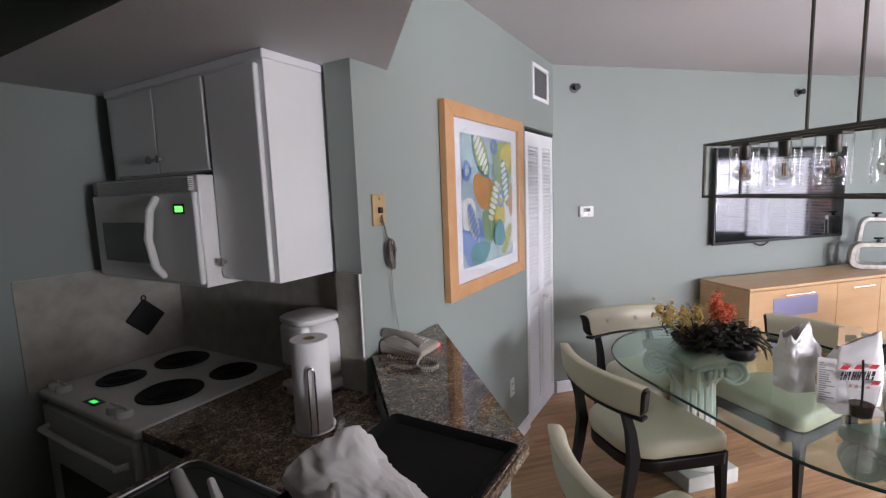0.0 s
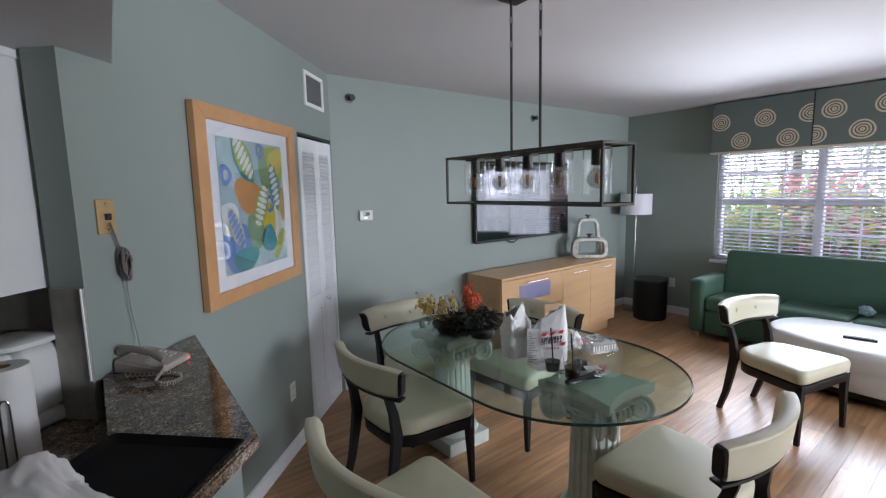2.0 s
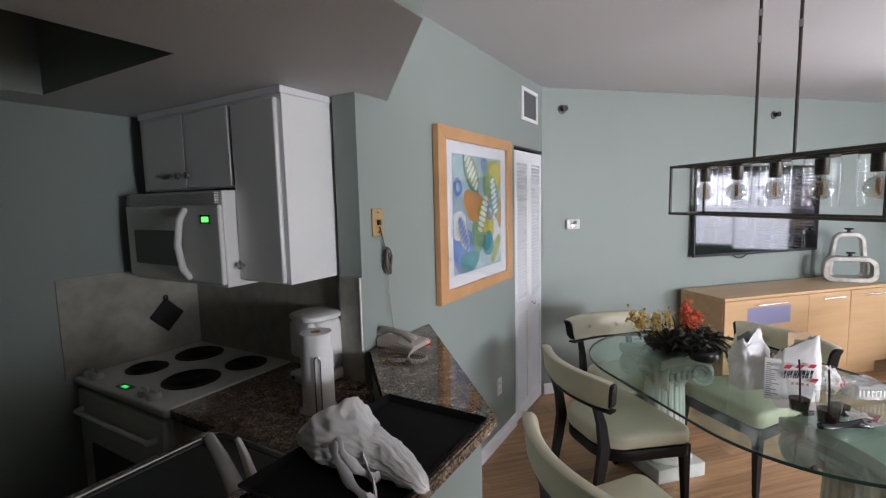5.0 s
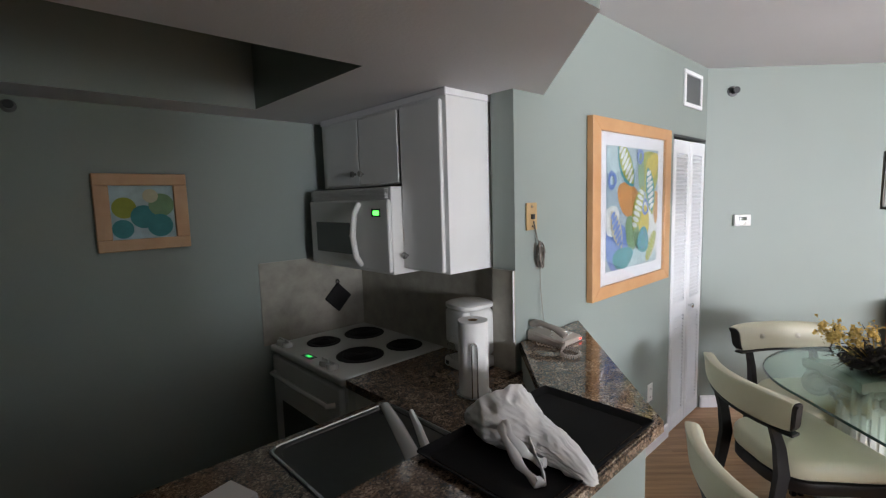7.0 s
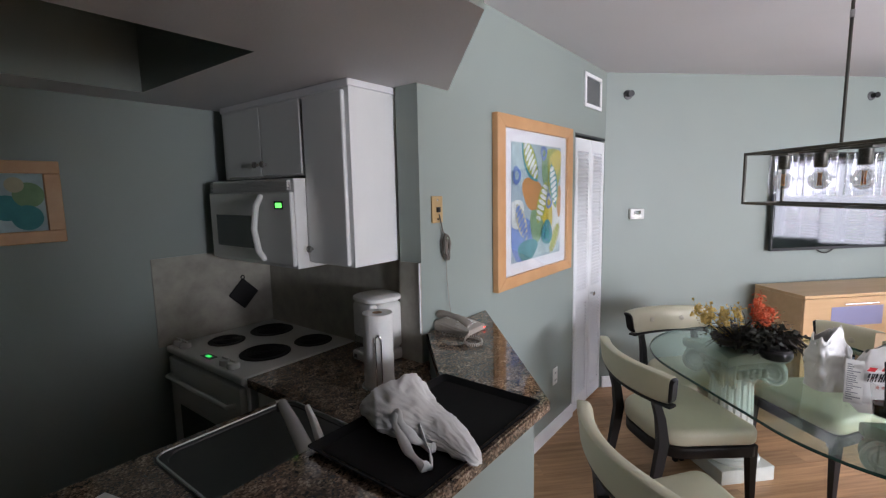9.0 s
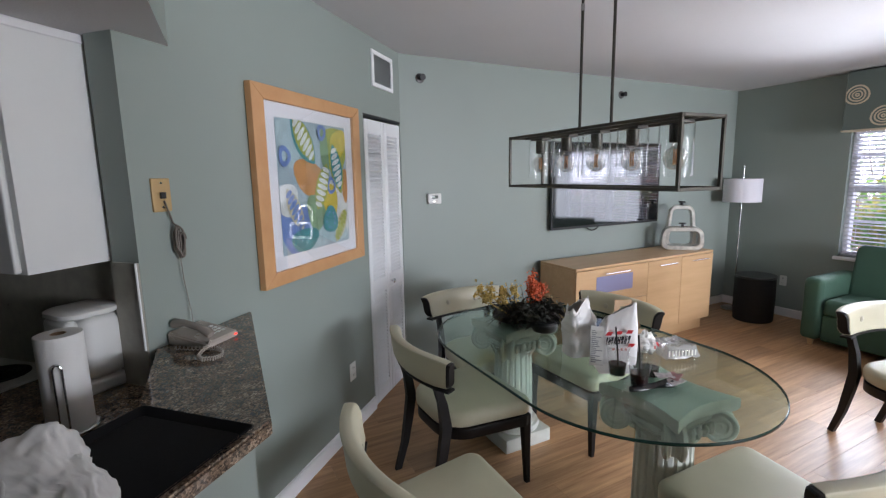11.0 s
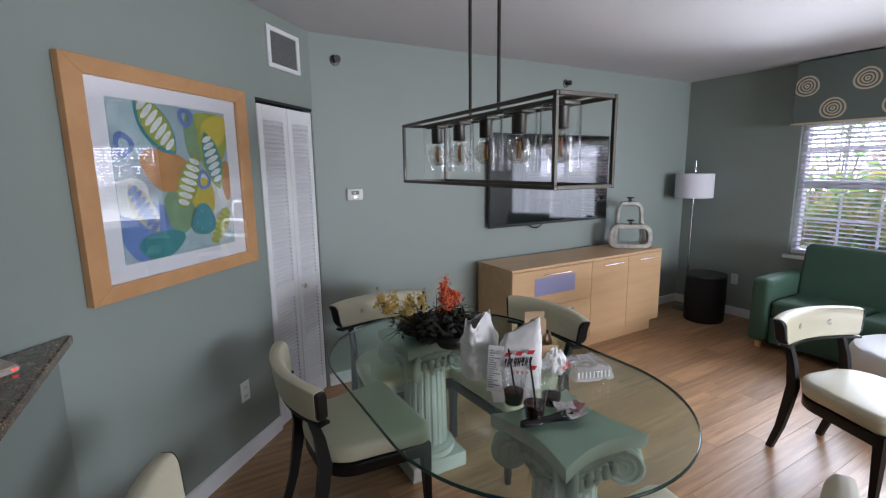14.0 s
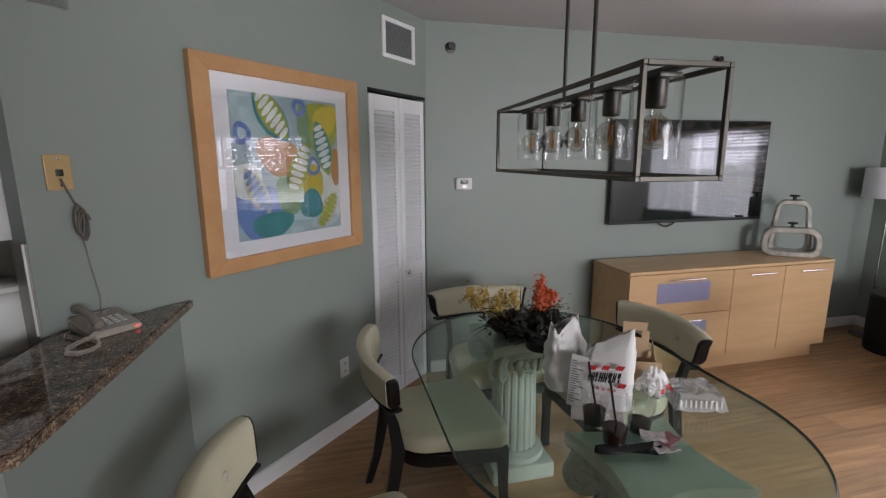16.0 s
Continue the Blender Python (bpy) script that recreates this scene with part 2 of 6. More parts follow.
def tube(bm, pts, r, seg=8, ends=True, flat=1.0):
    """A round bar along points; r may be a list."""
    pts = [Vector(p) for p in pts]
    rs = r if isinstance(r, (list, tuple)) else [r] * len(pts)
    up, rings = None, []
    for k, p in enumerate(pts):
        d = (pts[min(k + 1, len(pts) - 1)] - pts[max(k - 1, 0)]).normalized()
        if up is None:
            up = d.orthogonal().normalized()
        up = (up - d * up.dot(d)).normalized()
        side = d.cross(up)
        rings.append([p + rs[k] * (math.cos(a) * up + flat * math.sin(a) * side) for a in (2 * math.pi * j / seg for j in range(seg))])
    loft(bm, rings, ends)


def prism(bm, poly, z0, z1):
    """A plan polygon drawn up from z0 to z1."""
    area = sum(a[0] * b[1] - b[0] * a[1] for a, b in zip(poly, poly[1:] + poly[:1]))
    poly = poly if area > 0 else poly[::-1]
    loft(bm, [[(x, y, z0) for x, y in poly], [(x, y, z1) for x, y in poly]])


def superpad(w0, w1, d0, d1, z0, z1, r, n=9, crown=0.0, rb=0.055, rf=0.055):
    """Rings of a cushion: width w0 at depth d0 and w1 at d1, edges rounded by r, its top bulging by crown."""
    def outline(inset):
        pts, k = [], 8
        cx = [(-w0 / 2, d0), (w0 / 2, d0), (w1 / 2, d1), (-w1 / 2, d1)]
        mid = (0, (d0 + d1) / 2)
        for j, (x, y) in enumerate(cx):
            sx, sy = (1 if x > 0 else -1), (1 if y > mid[1] else -1)
            rr = rf if sy > 0 else rb
            a0 = {(-1, -1): 180, (1, -1): 270, (1, 1): 0, (-1, 1): 90}[(sx, sy)]
            ox, oy = x - sx * rr, y - sy * rr
            for q in range(k + 1):
                a = radians(a0 + 90 * q / k)
                pts.append((ox + (rr - inset) * math.cos(a), oy + (rr - inset) * math.sin(a)))
        return pts
    rings = []
    for q in range(n):
        a = math.pi * q / (n - 1) - math.pi / 2
        ins = r * (1 - math.cos(a))
        z = (z0 + r + r * math.sin(a)) if a < 0 else (z1 - r + r * math.sin(a))
        rings.append([(x, y, z) for x, y in outline(ins)])
    top = rings[-1]
    cxm = sum(p[0] for p in top) / len(top), sum(p[1] for p in top) / len(top)
    for f in (0.8, 0.5, 0.2):
        rings.append([(cxm[0] + (x - cxm[0]) * f, cxm[1] + (y - cxm[1]) * f, z + crown * (1 - f * f)) for x, y, z in top])
    return rings


def mesh_of(name, bm, material, smooth=35):
    bmesh.ops.recalc_face_normals(bm, faces=bm.faces)
    # a broad flat face keeps its own shading beside a narrow bevel
    bm.edges.index_update()
    flat = []
    for e in bm.edges:
        if smooth and len(e.link_faces) == 2 and e.calc_face_angle(0.0) > 0.12:
            a, b = sorted(f.calc_area() for f in e.link_faces)
            if b > 25 * a and b > 0.002:
                flat.append(e.index)
    me = bpy.data.meshes.new(name)
    bm.to_mesh(me)
    bm.free()
    for mt in material if isinstance(material, (list, tuple)) else [material]:
        me.materials.append(mt)
    if smooth:
        me.polygons.foreach_set("use_smooth", [True] * len(me.polygons))
        me.set_sharp_from_angle(angle=radians(smooth))
        for k in flat:
            me.edges[k].use_edge_sharp = True
    return me


def part(name, bm, material, parent, label="", m=None, smooth=35):
    ob = new(name, mesh_of(name, bm, material, smooth) if isinstance(bm, bmesh.types.BMesh) else bm)
    ob.parent = parent
    if m is not None:
        ob.matrix_basis = m
    return tagged(ob, label)


def thing(name, m, label, category, group="", kind=""):
    ob = new(name)
    ob.empty_display_size = 0.1
    ob.matrix_basis = m
    return tagged(ob, label, category, group, kind)


def single(name, bm, material, m, label, category, kind="", smooth=35):
    ob = new(name, mesh_of(name, bm, material, smooth))
    ob.matrix_basis = m
    return tagged(ob, label, category, "", kind)


def B():
    return bmesh.new()


# ---- the plan ----
K = pose(0.235, 1.763, 0, 0, 0, 44.43)  # along and across the slanted wall; the kitchen lies on its +y side
NORTH, EAST, SOUTH, WEST, HIGH, LOW = 3.285, 6.10, -5.6, -2.85, 2.55, 2.10
BAR, COUNTER, STOVE = 1.055, 0.925, 0.93


def boxes(spec):
    bm = B()
    for s in spec:
        box(bm, s[:3], s[3:6])
    return bm


# floor sub-layer, planks last in the file
floor = single("floor", boxes([(-3.2, -5.9, -0.12, 6.3, 3.6, -0.006)]), JOINT, I4, "warm brown wood-look plank floor", "floor", "structure", 0)
bm = B()
box(bm, (-3.2, -5.9, HIGH), (6.3, 3.6, HIGH + 0.15))
single("ceiling", bm, CEIL, I4, "flat white painted ceiling", "ceiling", "structure", 0)

# lowered kitchen ceiling with a raised panel
bm = B()
prism(bm, [(0.113, 0.0), (-0.56, -0.62), (-0.74, -0.62), (-0.74, 1.2), (-0.06, 1.2), (-0.06, 0.12), (-0.096, 0.12), (-0.096, 0.0)], LOW, HIGH)
box(bm, (-3.2, -0.62, LOW), (-0.74, 0.10, HIGH))
box(bm, (-3.2, 0.97, LOW), (-0.74, 1.2, HIGH))
box(bm, (-3.2, 0.10, LOW), (-2.5, 0.97, HIGH))
box(bm, (-2.5, 0.10, 2.42), (-0.74, 0.97, HIGH))
soff = single("soffit_ceiling", bm, [CEIL, WALL], K, "lowered white kitchen ceiling with a recessed panel", "ceiling", "structure", 0)
for p in soff.data.polygons:
    p.material_index = 0 if abs(p.normal.z) > 0.5 else 1

# slanted wall with the closet opening
bm = B()
box(bm, (-0.095, 0, 0), (1.56, 0.12, HIGH))
box(bm, (1.56, 0, 2.045), (2.16, 0.12, HIGH))
box(bm, (2.16, 0, 0), (2.32, 0.12, HIGH))
single("wall_slanted", bm, WALL, K, "sage green painted wall", "wall", "structure", 0)
bm = B()
box(bm, (1.50, 0.12, 0), (1.56, 0.7, HIGH))
box(bm, (1.56, 0.64, 0), (2.2, 0.7, HIGH))
box(bm, (2.2, 0.12, 0), (2.26, 0.7, HIGH))
single("wall_closet", bm, WALL, K, "plain closet wall behind louvred doors", "wall", "structure", 0)
single("wall_north", boxes([(1.72, NORTH, 0, EAST + 0.15, NORTH + 0.12, HIGH)]), WALL, I4, "sage green painted wall behind the television", "wall", "structure", 0)
WY0, WY1, WZ0, WZ1 = 0.22, 2.15, 0.75, 2.08
SX0, SX1, SZ0, SZ1 = 3.1, 5.9, 0.8, 2.2  # unseen window added for light
single("wall_east", boxes([(EAST, SOUTH, 0, EAST + 0.15, WY0, HIGH), (EAST, WY1, 0, EAST + 0.15, NORTH, HIGH), (EAST, WY0, 0, EAST + 0.15, WY1, WZ0), (EAST, WY0, WZ1, EAST + 0.15, WY1, HIGH)]), WALL, I4, "sage green painted window wall", "wall", "structure", 0)
single("wall_south", boxes([(1.56, SOUTH - 0.12, 0, SX0, SOUTH, HIGH), (SX1, SOUTH - 0.12, 0, EAST + 0.15, SOUTH, HIGH), (SX0, SOUTH - 0.12, 0, SX1, SOUTH, SZ0), (SX0, SOUTH - 0.12, SZ1, SX1, SOUTH, HIGH)]), WALL, I4, "sage green painted wall", "wall", "structure", 0)
# unseen wall added to keep south light off the kitchen and slanted wall
single("wall_shading", boxes([(WEST - 0.12, -1.42, 0, 1.68, -1.3, HIGH), (1.56, SOUTH, 0, 1.68, -1.42, HIGH)]), WALL, I4, "unseen sage green wall added to shade the kitchen", "wall", "structure", 0)
single("wall_west", boxes([(WEST - 0.12, -1.3, 0, WEST, 1.2, HIGH)]), WALL, I4, "sage green painted wall", "wall", "structure", 0)
bm = B()
box(bm, (-0.06, 0.12, 0), (0.06, 1.2, HIGH))
single("wall_kitchen_back", bm, WALL, K, "sage green kitchen wall behind the range", "wall", "structure", 0)
bm = B()
box(bm, (-3.4, 1.2, 0), (0.06, 1.32, HIGH))
single("wall_kitchen_side", bm, WALL, K, "sage green kitchen side wall", "wall", "structure", 0)


def baseboard(m, length, name="baseboard"):
    bm = B()
    prof = [(0, 0), (-0.014, 0), (-0.014, 0.075), (-0.010, 0.088), (0, 0.092)]
    loft(bm, [[(x, y, z) for y, z in prof] for x in (0, length)])
    return single(name, bm, TRIM, m, "white painted baseboard", "baseboard", "structure", 0)


baseboard(K @ pose(0.37, 0, 0), 1.19)
baseboard(pose(1.80, NORTH, 0), EAST - 1.80 - 0.014)
baseboard(pose(EAST, NORTH, 0, 0, 0, -90), NORTH - SOUTH)

# ---- window, blinds, valance, outside ----
win = thing("window_1", pose(EAST + 0.09, (WY0 + WY1) / 2, WZ0), "white double window with two sliding sashes side by side", "window", "", "structure")
HW, HH = (WY1 - WY0) / 2, WZ1 - WZ0
bm = B()
for y0, y1 in ((-HW, -HW + 0.05), (HW - 0.05, HW), (-0.04, 0.04)):
    box(bm, (-0.04, y0, 0), (0.04, y1, HH), 0.004)
box(bm, (-0.04, -HW + 0.05, 0), (0.04, -0.04, 0.05), 0.004)
box(bm, (-0.04, 0.04, 0), (0.04, HW - 0.05, 0.05), 0.004)
box(bm, (-0.04, -HW + 0.05, HH - 0.05), (0.04, -0.04, HH), 0.004)
box(bm, (-0.04, 0.04, HH - 0.05), (0.04, HW - 0.05, HH), 0.004)
part("window_frame", bm, VINYLWIN, win, "white vinyl frame")
for s in (-1, 1):
    ya, yb = sorted((s * 0.041, s * (HW - 0.051)))
    bm = B()
    box(bm, (-0.03, ya, 0.66), (0.03, yb, 0.72), 0.004)
    part("meeting_rail", bm, VINYLWIN, win)
    w = (yb - ya) / 3
    for k in (1, 2):
        bm = B()
        box(bm, (0.004, ya + k * w - 0.009, 0.051), (0.016, ya + k * w + 0.009, 0.659))
        part("glazing_bar", bm, VINYLWIN, win)
        bm = B()
        box(bm, (0.004, ya + k * w - 0.009, 0.721), (0.016, ya + k * w + 0.009, HH - 0.051))
        part("glazing_bar", bm, VINYLWIN, win)
    for z in (0.35, 1.0):
        bm = B()
        box(bm, (0.017, ya, z - 0.009), (0.027, yb, z + 0.009))
        part("glazing_bar", bm, VINYLWIN, win)
    bm = B()
    box(bm, (0.029, ya + 0.001, 0.051), (0.0325, yb - 0.001, HH - 0.051))
    pane = part("pane", bm, GLASS, win, "clear window pane")
    pane.visible_shadow = False
bm = B()
box(bm, (-0.13, -HW - 0.03, -0.035), (-0.045, HW + 0.03, 0.0), 0.006)
part("window_sill", bm, TRIM, win, "white window sill")

# two blinds with tilted slats
slat_mesh = None
for s in (-1, 1):
    blind = thing("window_blind", pose(EAST + 0.022, (WY0 + WY1) / 2 + s * HW / 2, WZ0), "white horizontal slat blind, lowered and open", "blind", "blinds in the window")
    L = HW - 0.05
    if slat_mesh is None:
        bm = B()
        loft(bm, [[(x, y, 0.003 * (1 - (x / 0.022) ** 2) + dz) for x, dz in ((-0.022, 0), (-0.011, 0), (0, 0), (0.011, 0), (0.022, 0), (0.022, -0.0016), (0.0, -0.0016), (-0.022, -0.0016))] for y in (-L / 2, L / 2)])
        slat_mesh = mesh_of("slat", bm, BLIND, 0)
    n = 31
    for k in range(n):
        part("slat", slat_mesh, BLIND, blind, "", pose(0, 0, 0.05 + k * (HH - 0.12) / (n - 1), 0, 24, 0))
    for y in (-L / 2 + 0.1, L / 2 - 0.1):
        bm = B()
        box(bm, (-0.0265, y - 0.002, 0.04), (-0.0245, y + 0.002, HH - 0.05))
        part("ladder_cord", bm, BLIND, blind)
    bm = B()
    box(bm, (-0.022, -L / 2, 0.012), (0.022, L / 2, 0.03), 0.004)
    part("bottom_rail", bm, BLIND, blind)
    bm = B()
    box(bm, (-0.028, -L / 2, HH - 0.05), (0.028, L / 2, HH - 0.002), 0.003)
    part("head_rail", bm, BLIND, blind)

# unseen window added at the far end to light the room from the south
sw_win = thing("window_2", pose((SX0 + SX1) / 2, SOUTH - 0.06, SZ0), "wide white framed window, unseen, added to light the room", "window", "", "structure")
PW, PH = (SX1 - SX0) / 2, SZ1 - SZ0
for x0, x1 in ((-PW, -PW + 0.06), (-0.035, 0.035), (PW - 0.06, PW)):
    bm = B()
    box(bm, (x0, -0.04, 0), (x1, 0.04, PH), 0.004)
    part("window_stile", bm, VINYLWIN, sw_win)
for x0, x1 in ((-PW + 0.061, -0.036), (0.036, PW - 0.061)):
    for z0, z1 in ((0, 0.06), (PH - 0.06, PH)):
        bm = B()
        box(bm, (x0, -0.03, z0), (x1, 0.03, z1), 0.004)
        part("window_rail", bm, VINYLWIN, sw_win)
    bm = B()
    box(bm, (x0, -0.003, 0.061), (x1, 0.003, PH - 0.061))
    part("pane", bm, GLASS, sw_win, "clear window pane").visible_shadow = False

# fabric box valance printed with cream rings
VY0, VY1, VZ0, VZ1, VX = 0.10, 2.17, 1.995, 2.535, 0.15
val = thing("valance", pose(EAST, (VY0 + VY1) / 2, VZ0), "grey-green fabric valance printed with cream concentric rings", "valance")
HV = (VY1 - VY0) / 2
slit = 1.246 - (VY0 + VY1) / 2
for ya, yb in ((-HV, slit - 0.008), (slit + 0.004, HV)):
    bm = B()
    box(bm, (-VX, ya, 0), (-VX + 0.014, yb, VZ1 - VZ0), 0.004)
    part("front_panel", bm, FABRIC, val)
bm = B()
box(bm, (-VX + 0.014, -HV, 0), (0, -HV + 0.014, VZ1 - VZ0), 0.003)
part("side_panel", bm, FABRIC, val)
bm = B()
box(bm, (-VX + 0.014, HV - 0.014, 0), (0, HV, VZ1 - VZ0), 0.003)
part("side_panel", bm, FABRIC, val)
bm = B()
box(bm, (-VX + 0.015, -HV + 0.015, VZ1 - VZ0 - 0.02), (0, HV - 0.015, VZ1 - VZ0))
part("top_board", bm, FABRIC, val)
bm = B()
box(bm, (-VX - 0.004, -HV - 0.01, -0.016), (0, HV + 0.01, 0))
part("bottom_lip", bm, RINGS, val, "pale bottom edge")


def rings_print(y, z, r0, lo=-9.0, hi=9.0):
    bm = B()
    for q, (ra, rb) in enumerate(((0.06, 0.2), (0.32, 0.44), (0.56, 0.70), (0.84, 1.0))):
        prev = None
        for k in range(37):
            a = 2 * math.pi * k / 36
            wob = 1 + 0.025 * math.sin(3 * a + q)
            pts = []
            for r in (ra, rb):
                yy, zz = y + r0 * r * wob * math.cos(a), z + r0 * 0.92 * r * wob * math.sin(a)
                pts.append(bm.verts.new((-VX - 0.0015, min(max(yy, max(-HV, lo)), min(HV, hi)), min(max(zz, 0.002), VZ1 - VZ0 - 0.002))))
            if prev:
                bm.faces.new((prev[0], prev[1], pts[1], pts[0]))
            prev = pts
    part("ring_print", bm, RINGS, val, "cream ring print", None, 0)


for y, z in ((2.081, 2.315), (1.87, 2.103), (1.654, 2.318), (1.443, 2.097), (1.266, 2.319), (1.086, 2.331), (0.869, 2.117), (0.70, 2.334), (0.48, 2.11), (0.30, 2.325)):
    rings_print(y - (VY0 + VY1) / 2, z - VZ0, 0.098, slit + 0.004 if y > 1.2 else -9.0)
rings_print(1.225 - (VY0 + VY1) / 2, 0.107, 0.098, -9.0, slit - 0.008)
bm = B()
box(bm, (-VX + 0.016, slit - 0.03, 0.0), (-VX + 0.02, slit + 0.03, VZ1 - VZ0 - 0.03))
part("slit_strip", bm, BLACK, val, "dark strip behind the slit")

# outside: ground, planting bed, palms, bright overcast distance
LEAF = [leaf_mat("leaf_" + n, c) for n, c in (("deep", (0.16, 0.30, 0.10)), ("fresh", (0.28, 0.50, 0.16)), ("yellow", (0.62, 0.56, 0.18)), ("rose", (0.66, 0.26, 0.28)), ("pale", (0.55, 0.58, 0.45)), ("dry", (0.52, 0.40, 0.36)))]
GRASS = paint("garden_ground", (0.13, 0.17, 0.06), 0.9, var=0.35, scale=4, bump=0.5, bscale=20)
BARK = paint("palm_bark", (0.22, 0.17, 0.13), 0.9, var=0.3, scale=20, bump=0.8, bscale=30)
single("ground", boxes([(EAST + 0.15, -60, -0.4, 90, 60, -0.12), (-60, -60, -0.4, EAST + 0.15, SOUTH - 0.12, -0.12)]), GRASS, I4, "garden ground outside the window", "ground", "structure", 0)
bm = B()
box(bm, (13.0, -7, -0.12), (13.05, 9, 7.5))
single("backdrop", bm, glow("bright_hazy_sky_east", (0.96, 0.97, 1.19), 6.0), I4, "bright white hazy sky beyond the garden", "backdrop", "structure", 0)

def leaves(bm, centre, spread, count, size, rnd, up=0.3):
    for _ in range(count):
        p = Vector([c + s * max(-1.9, min(1.9, rnd.gauss(0, 1))) for c, s in zip(centre, spread)])
        p.z = max(p.z, -0.1)
        d = Vector((rnd.uniform(-1, 1), rnd.uniform(-1, 1), rnd.uniform(-0.3, 1) + up)).normalized()
        s = d.orthogonal().normalized() * size * rnd.uniform(0.18, 0.35)
        l = d * size * rnd.uniform(0.6, 1.3)
        m = p + l * 0.5 + Vector((0, 0, 0.1 * size))
        a, b, c, e = (bm.verts.new(q) for q in (p, m + s, p + l - Vector((0, 0, 0.25 * size)), m - s))
        bm.faces.new((a, b, c, e))


rnd = random.Random(4)
for k in range(16):
    y, x = -2.6 + k * 0.42 + rnd.uniform(-0.15, 0.15), rnd.uniform(8.8, 10.4)
    top = rnd.uniform(0.9, 1.35)
    shrub = thing("shrub", pose(x, y, -0.12), "leafy garden shrub with green, yellow and pink leaves", "shrub", "shrubs outside the window")
    bm = B()
    for q in range(5):
        a = q * 1.3
        tube(bm, [(0, 0, 0), (0.1 * math.cos(a), 0.1 * math.sin(a), top * 0.5), (0.25 * math.cos(a), 0.25 * math.sin(a), top)], [0.02, 0.014, 0.006], 5)
    part("stem", bm, BARK, shrub)
    for q, cnt in zip(((3, 1), (1, 2), (4, 3), (0, 2))[k % 4], (430, 320)):
        bm = B()
        leaves(bm, (0, 0, top * 0.75), (0.27, 0.3, top * 0.3), cnt, 0.21, rnd)
        part("foliage", bm, LEAF[q], shrub, "", None, 0)
for k in range(9):
    x, y, top = rnd.uniform(11.2, 12.3), -3.0 + k * 0.85 + rnd.uniform(-0.2, 0.2), rnd.uniform(2.0, 2.9)
    shrub = thing("tall_shrub", pose(x, y, -0.12), "tall loose garden shrub with pale green leaves", "shrub", "tall shrubs outside the window")
    bm = B()
    for q in range(4):
        a = q * 1.6 + k
        tube(bm, [(0, 0, 0), (0.12 * math.cos(a), 0.12 * math.sin(a), top * 0.5), (0.35 * math.cos(a), 0.35 * math.sin(a), top)], [0.03, 0.02, 0.008], 5)
    part("stem", bm, BARK, shrub)
    for q, cnt in ((4, 170), (5 if k % 2 else 1, 70)):
        bm = B()
        leaves(bm, (0, 0, top * 0.72), (0.33, 0.38, top * 0.24), cnt, 0.19, rnd)
        part("foliage", bm, LEAF[q], shrub, "", None, 0)
for x, y, h in ((10.8, 2.6, 2.3), (11.3, 0.3, 2.5), (11.0, -1.8, 2.2)):
    palm = thing("palm_tree", pose(x, y, -0.12), "palm with a ringed trunk and arching fronds", "palm", "palms outside the window")
    bm = B()
    prof = []
    for q in range(22):
        prof.append((0.09 - 0.001 * q + (0.008 if q % 2 else 0), h * q / 21))
    lathe(bm, prof, 12)
    part("trunk", bm, BARK, palm)
    for f in range(9):
        a, bm = f * 0.7 + rnd.uniform(-0.2, 0.2), B()
        d = Vector((math.cos(a), math.sin(a), 0))
        rib = [Vector((0, 0, h)) + d * s + Vector((0, 0, 0.7 * s - 0.62 * s * s)) for s in (0, 0.3, 0.6, 0.9, 1.2, 1.5)]
        tube(bm, rib, [0.015, 0.013, 0.011, 0.009, 0.006, 0.003], 5)
        side = d.cross(Vector((0, 0, 1)))
        for s in range(1, 22):
            p = rib[0].lerp(rib[-1], s / 22)
            i = min(int(s / 22 * 5), 4)
            p = rib[i].lerp(rib[i + 1], s / 22 * 5 - i)
            for sg in (-1, 1):
                tip = p + side * sg * 0.33 + d * 0.16 - Vector((0, 0, 0.14))
                q0, q1, q2 = (bm.verts.new(v) for v in (p - d * 0.014, p + d * 0.02, tip))
                bm.faces.new((q0, q1, q2))
        part("frond", bm, LEAF[1 if f % 2 else 0], palm, "", None, 0)

# ---- living room ----
sb = thing("sideboard", pose(3.14, 2.765, 0), "light maple sideboard with drawers, doors and bar handles", "sideboard")
SW, SD, SH = 1.872, 0.47, 0.828
bm = B()
box(bm, (0, 0.02, 0.115), (SW, SD, SH - 0.024), 0.002)
part("body", bm, MAPLE, sb)
bm = B()
box(bm, (0.0, 0.0, SH - 0.0235), (SW, SD + 0.002, SH), 0.003)
part("top", bm, MAPLE, sb)
bm = B()
box(bm, (0.06, 0.05, 0), (SW - 0.06, SD - 0.02, 0.1145), 0.002)
part("plinth", bm, MAPLE, sb)


def bar_handle(parent, x0, x1, z, y=-0.002):
    bm = B()
    tube(bm, [(x0, y - 0.024, z), (x1, y - 0.024, z)], 0.006, 8)
    for x in (x0 + 0.03, x1 - 0.03):
        tube(bm, [(x, y, z), (x, y - 0.024, z)], 0.005, 6)
    part("handle", bm, CHROME, parent, "brushed metal bar handle")


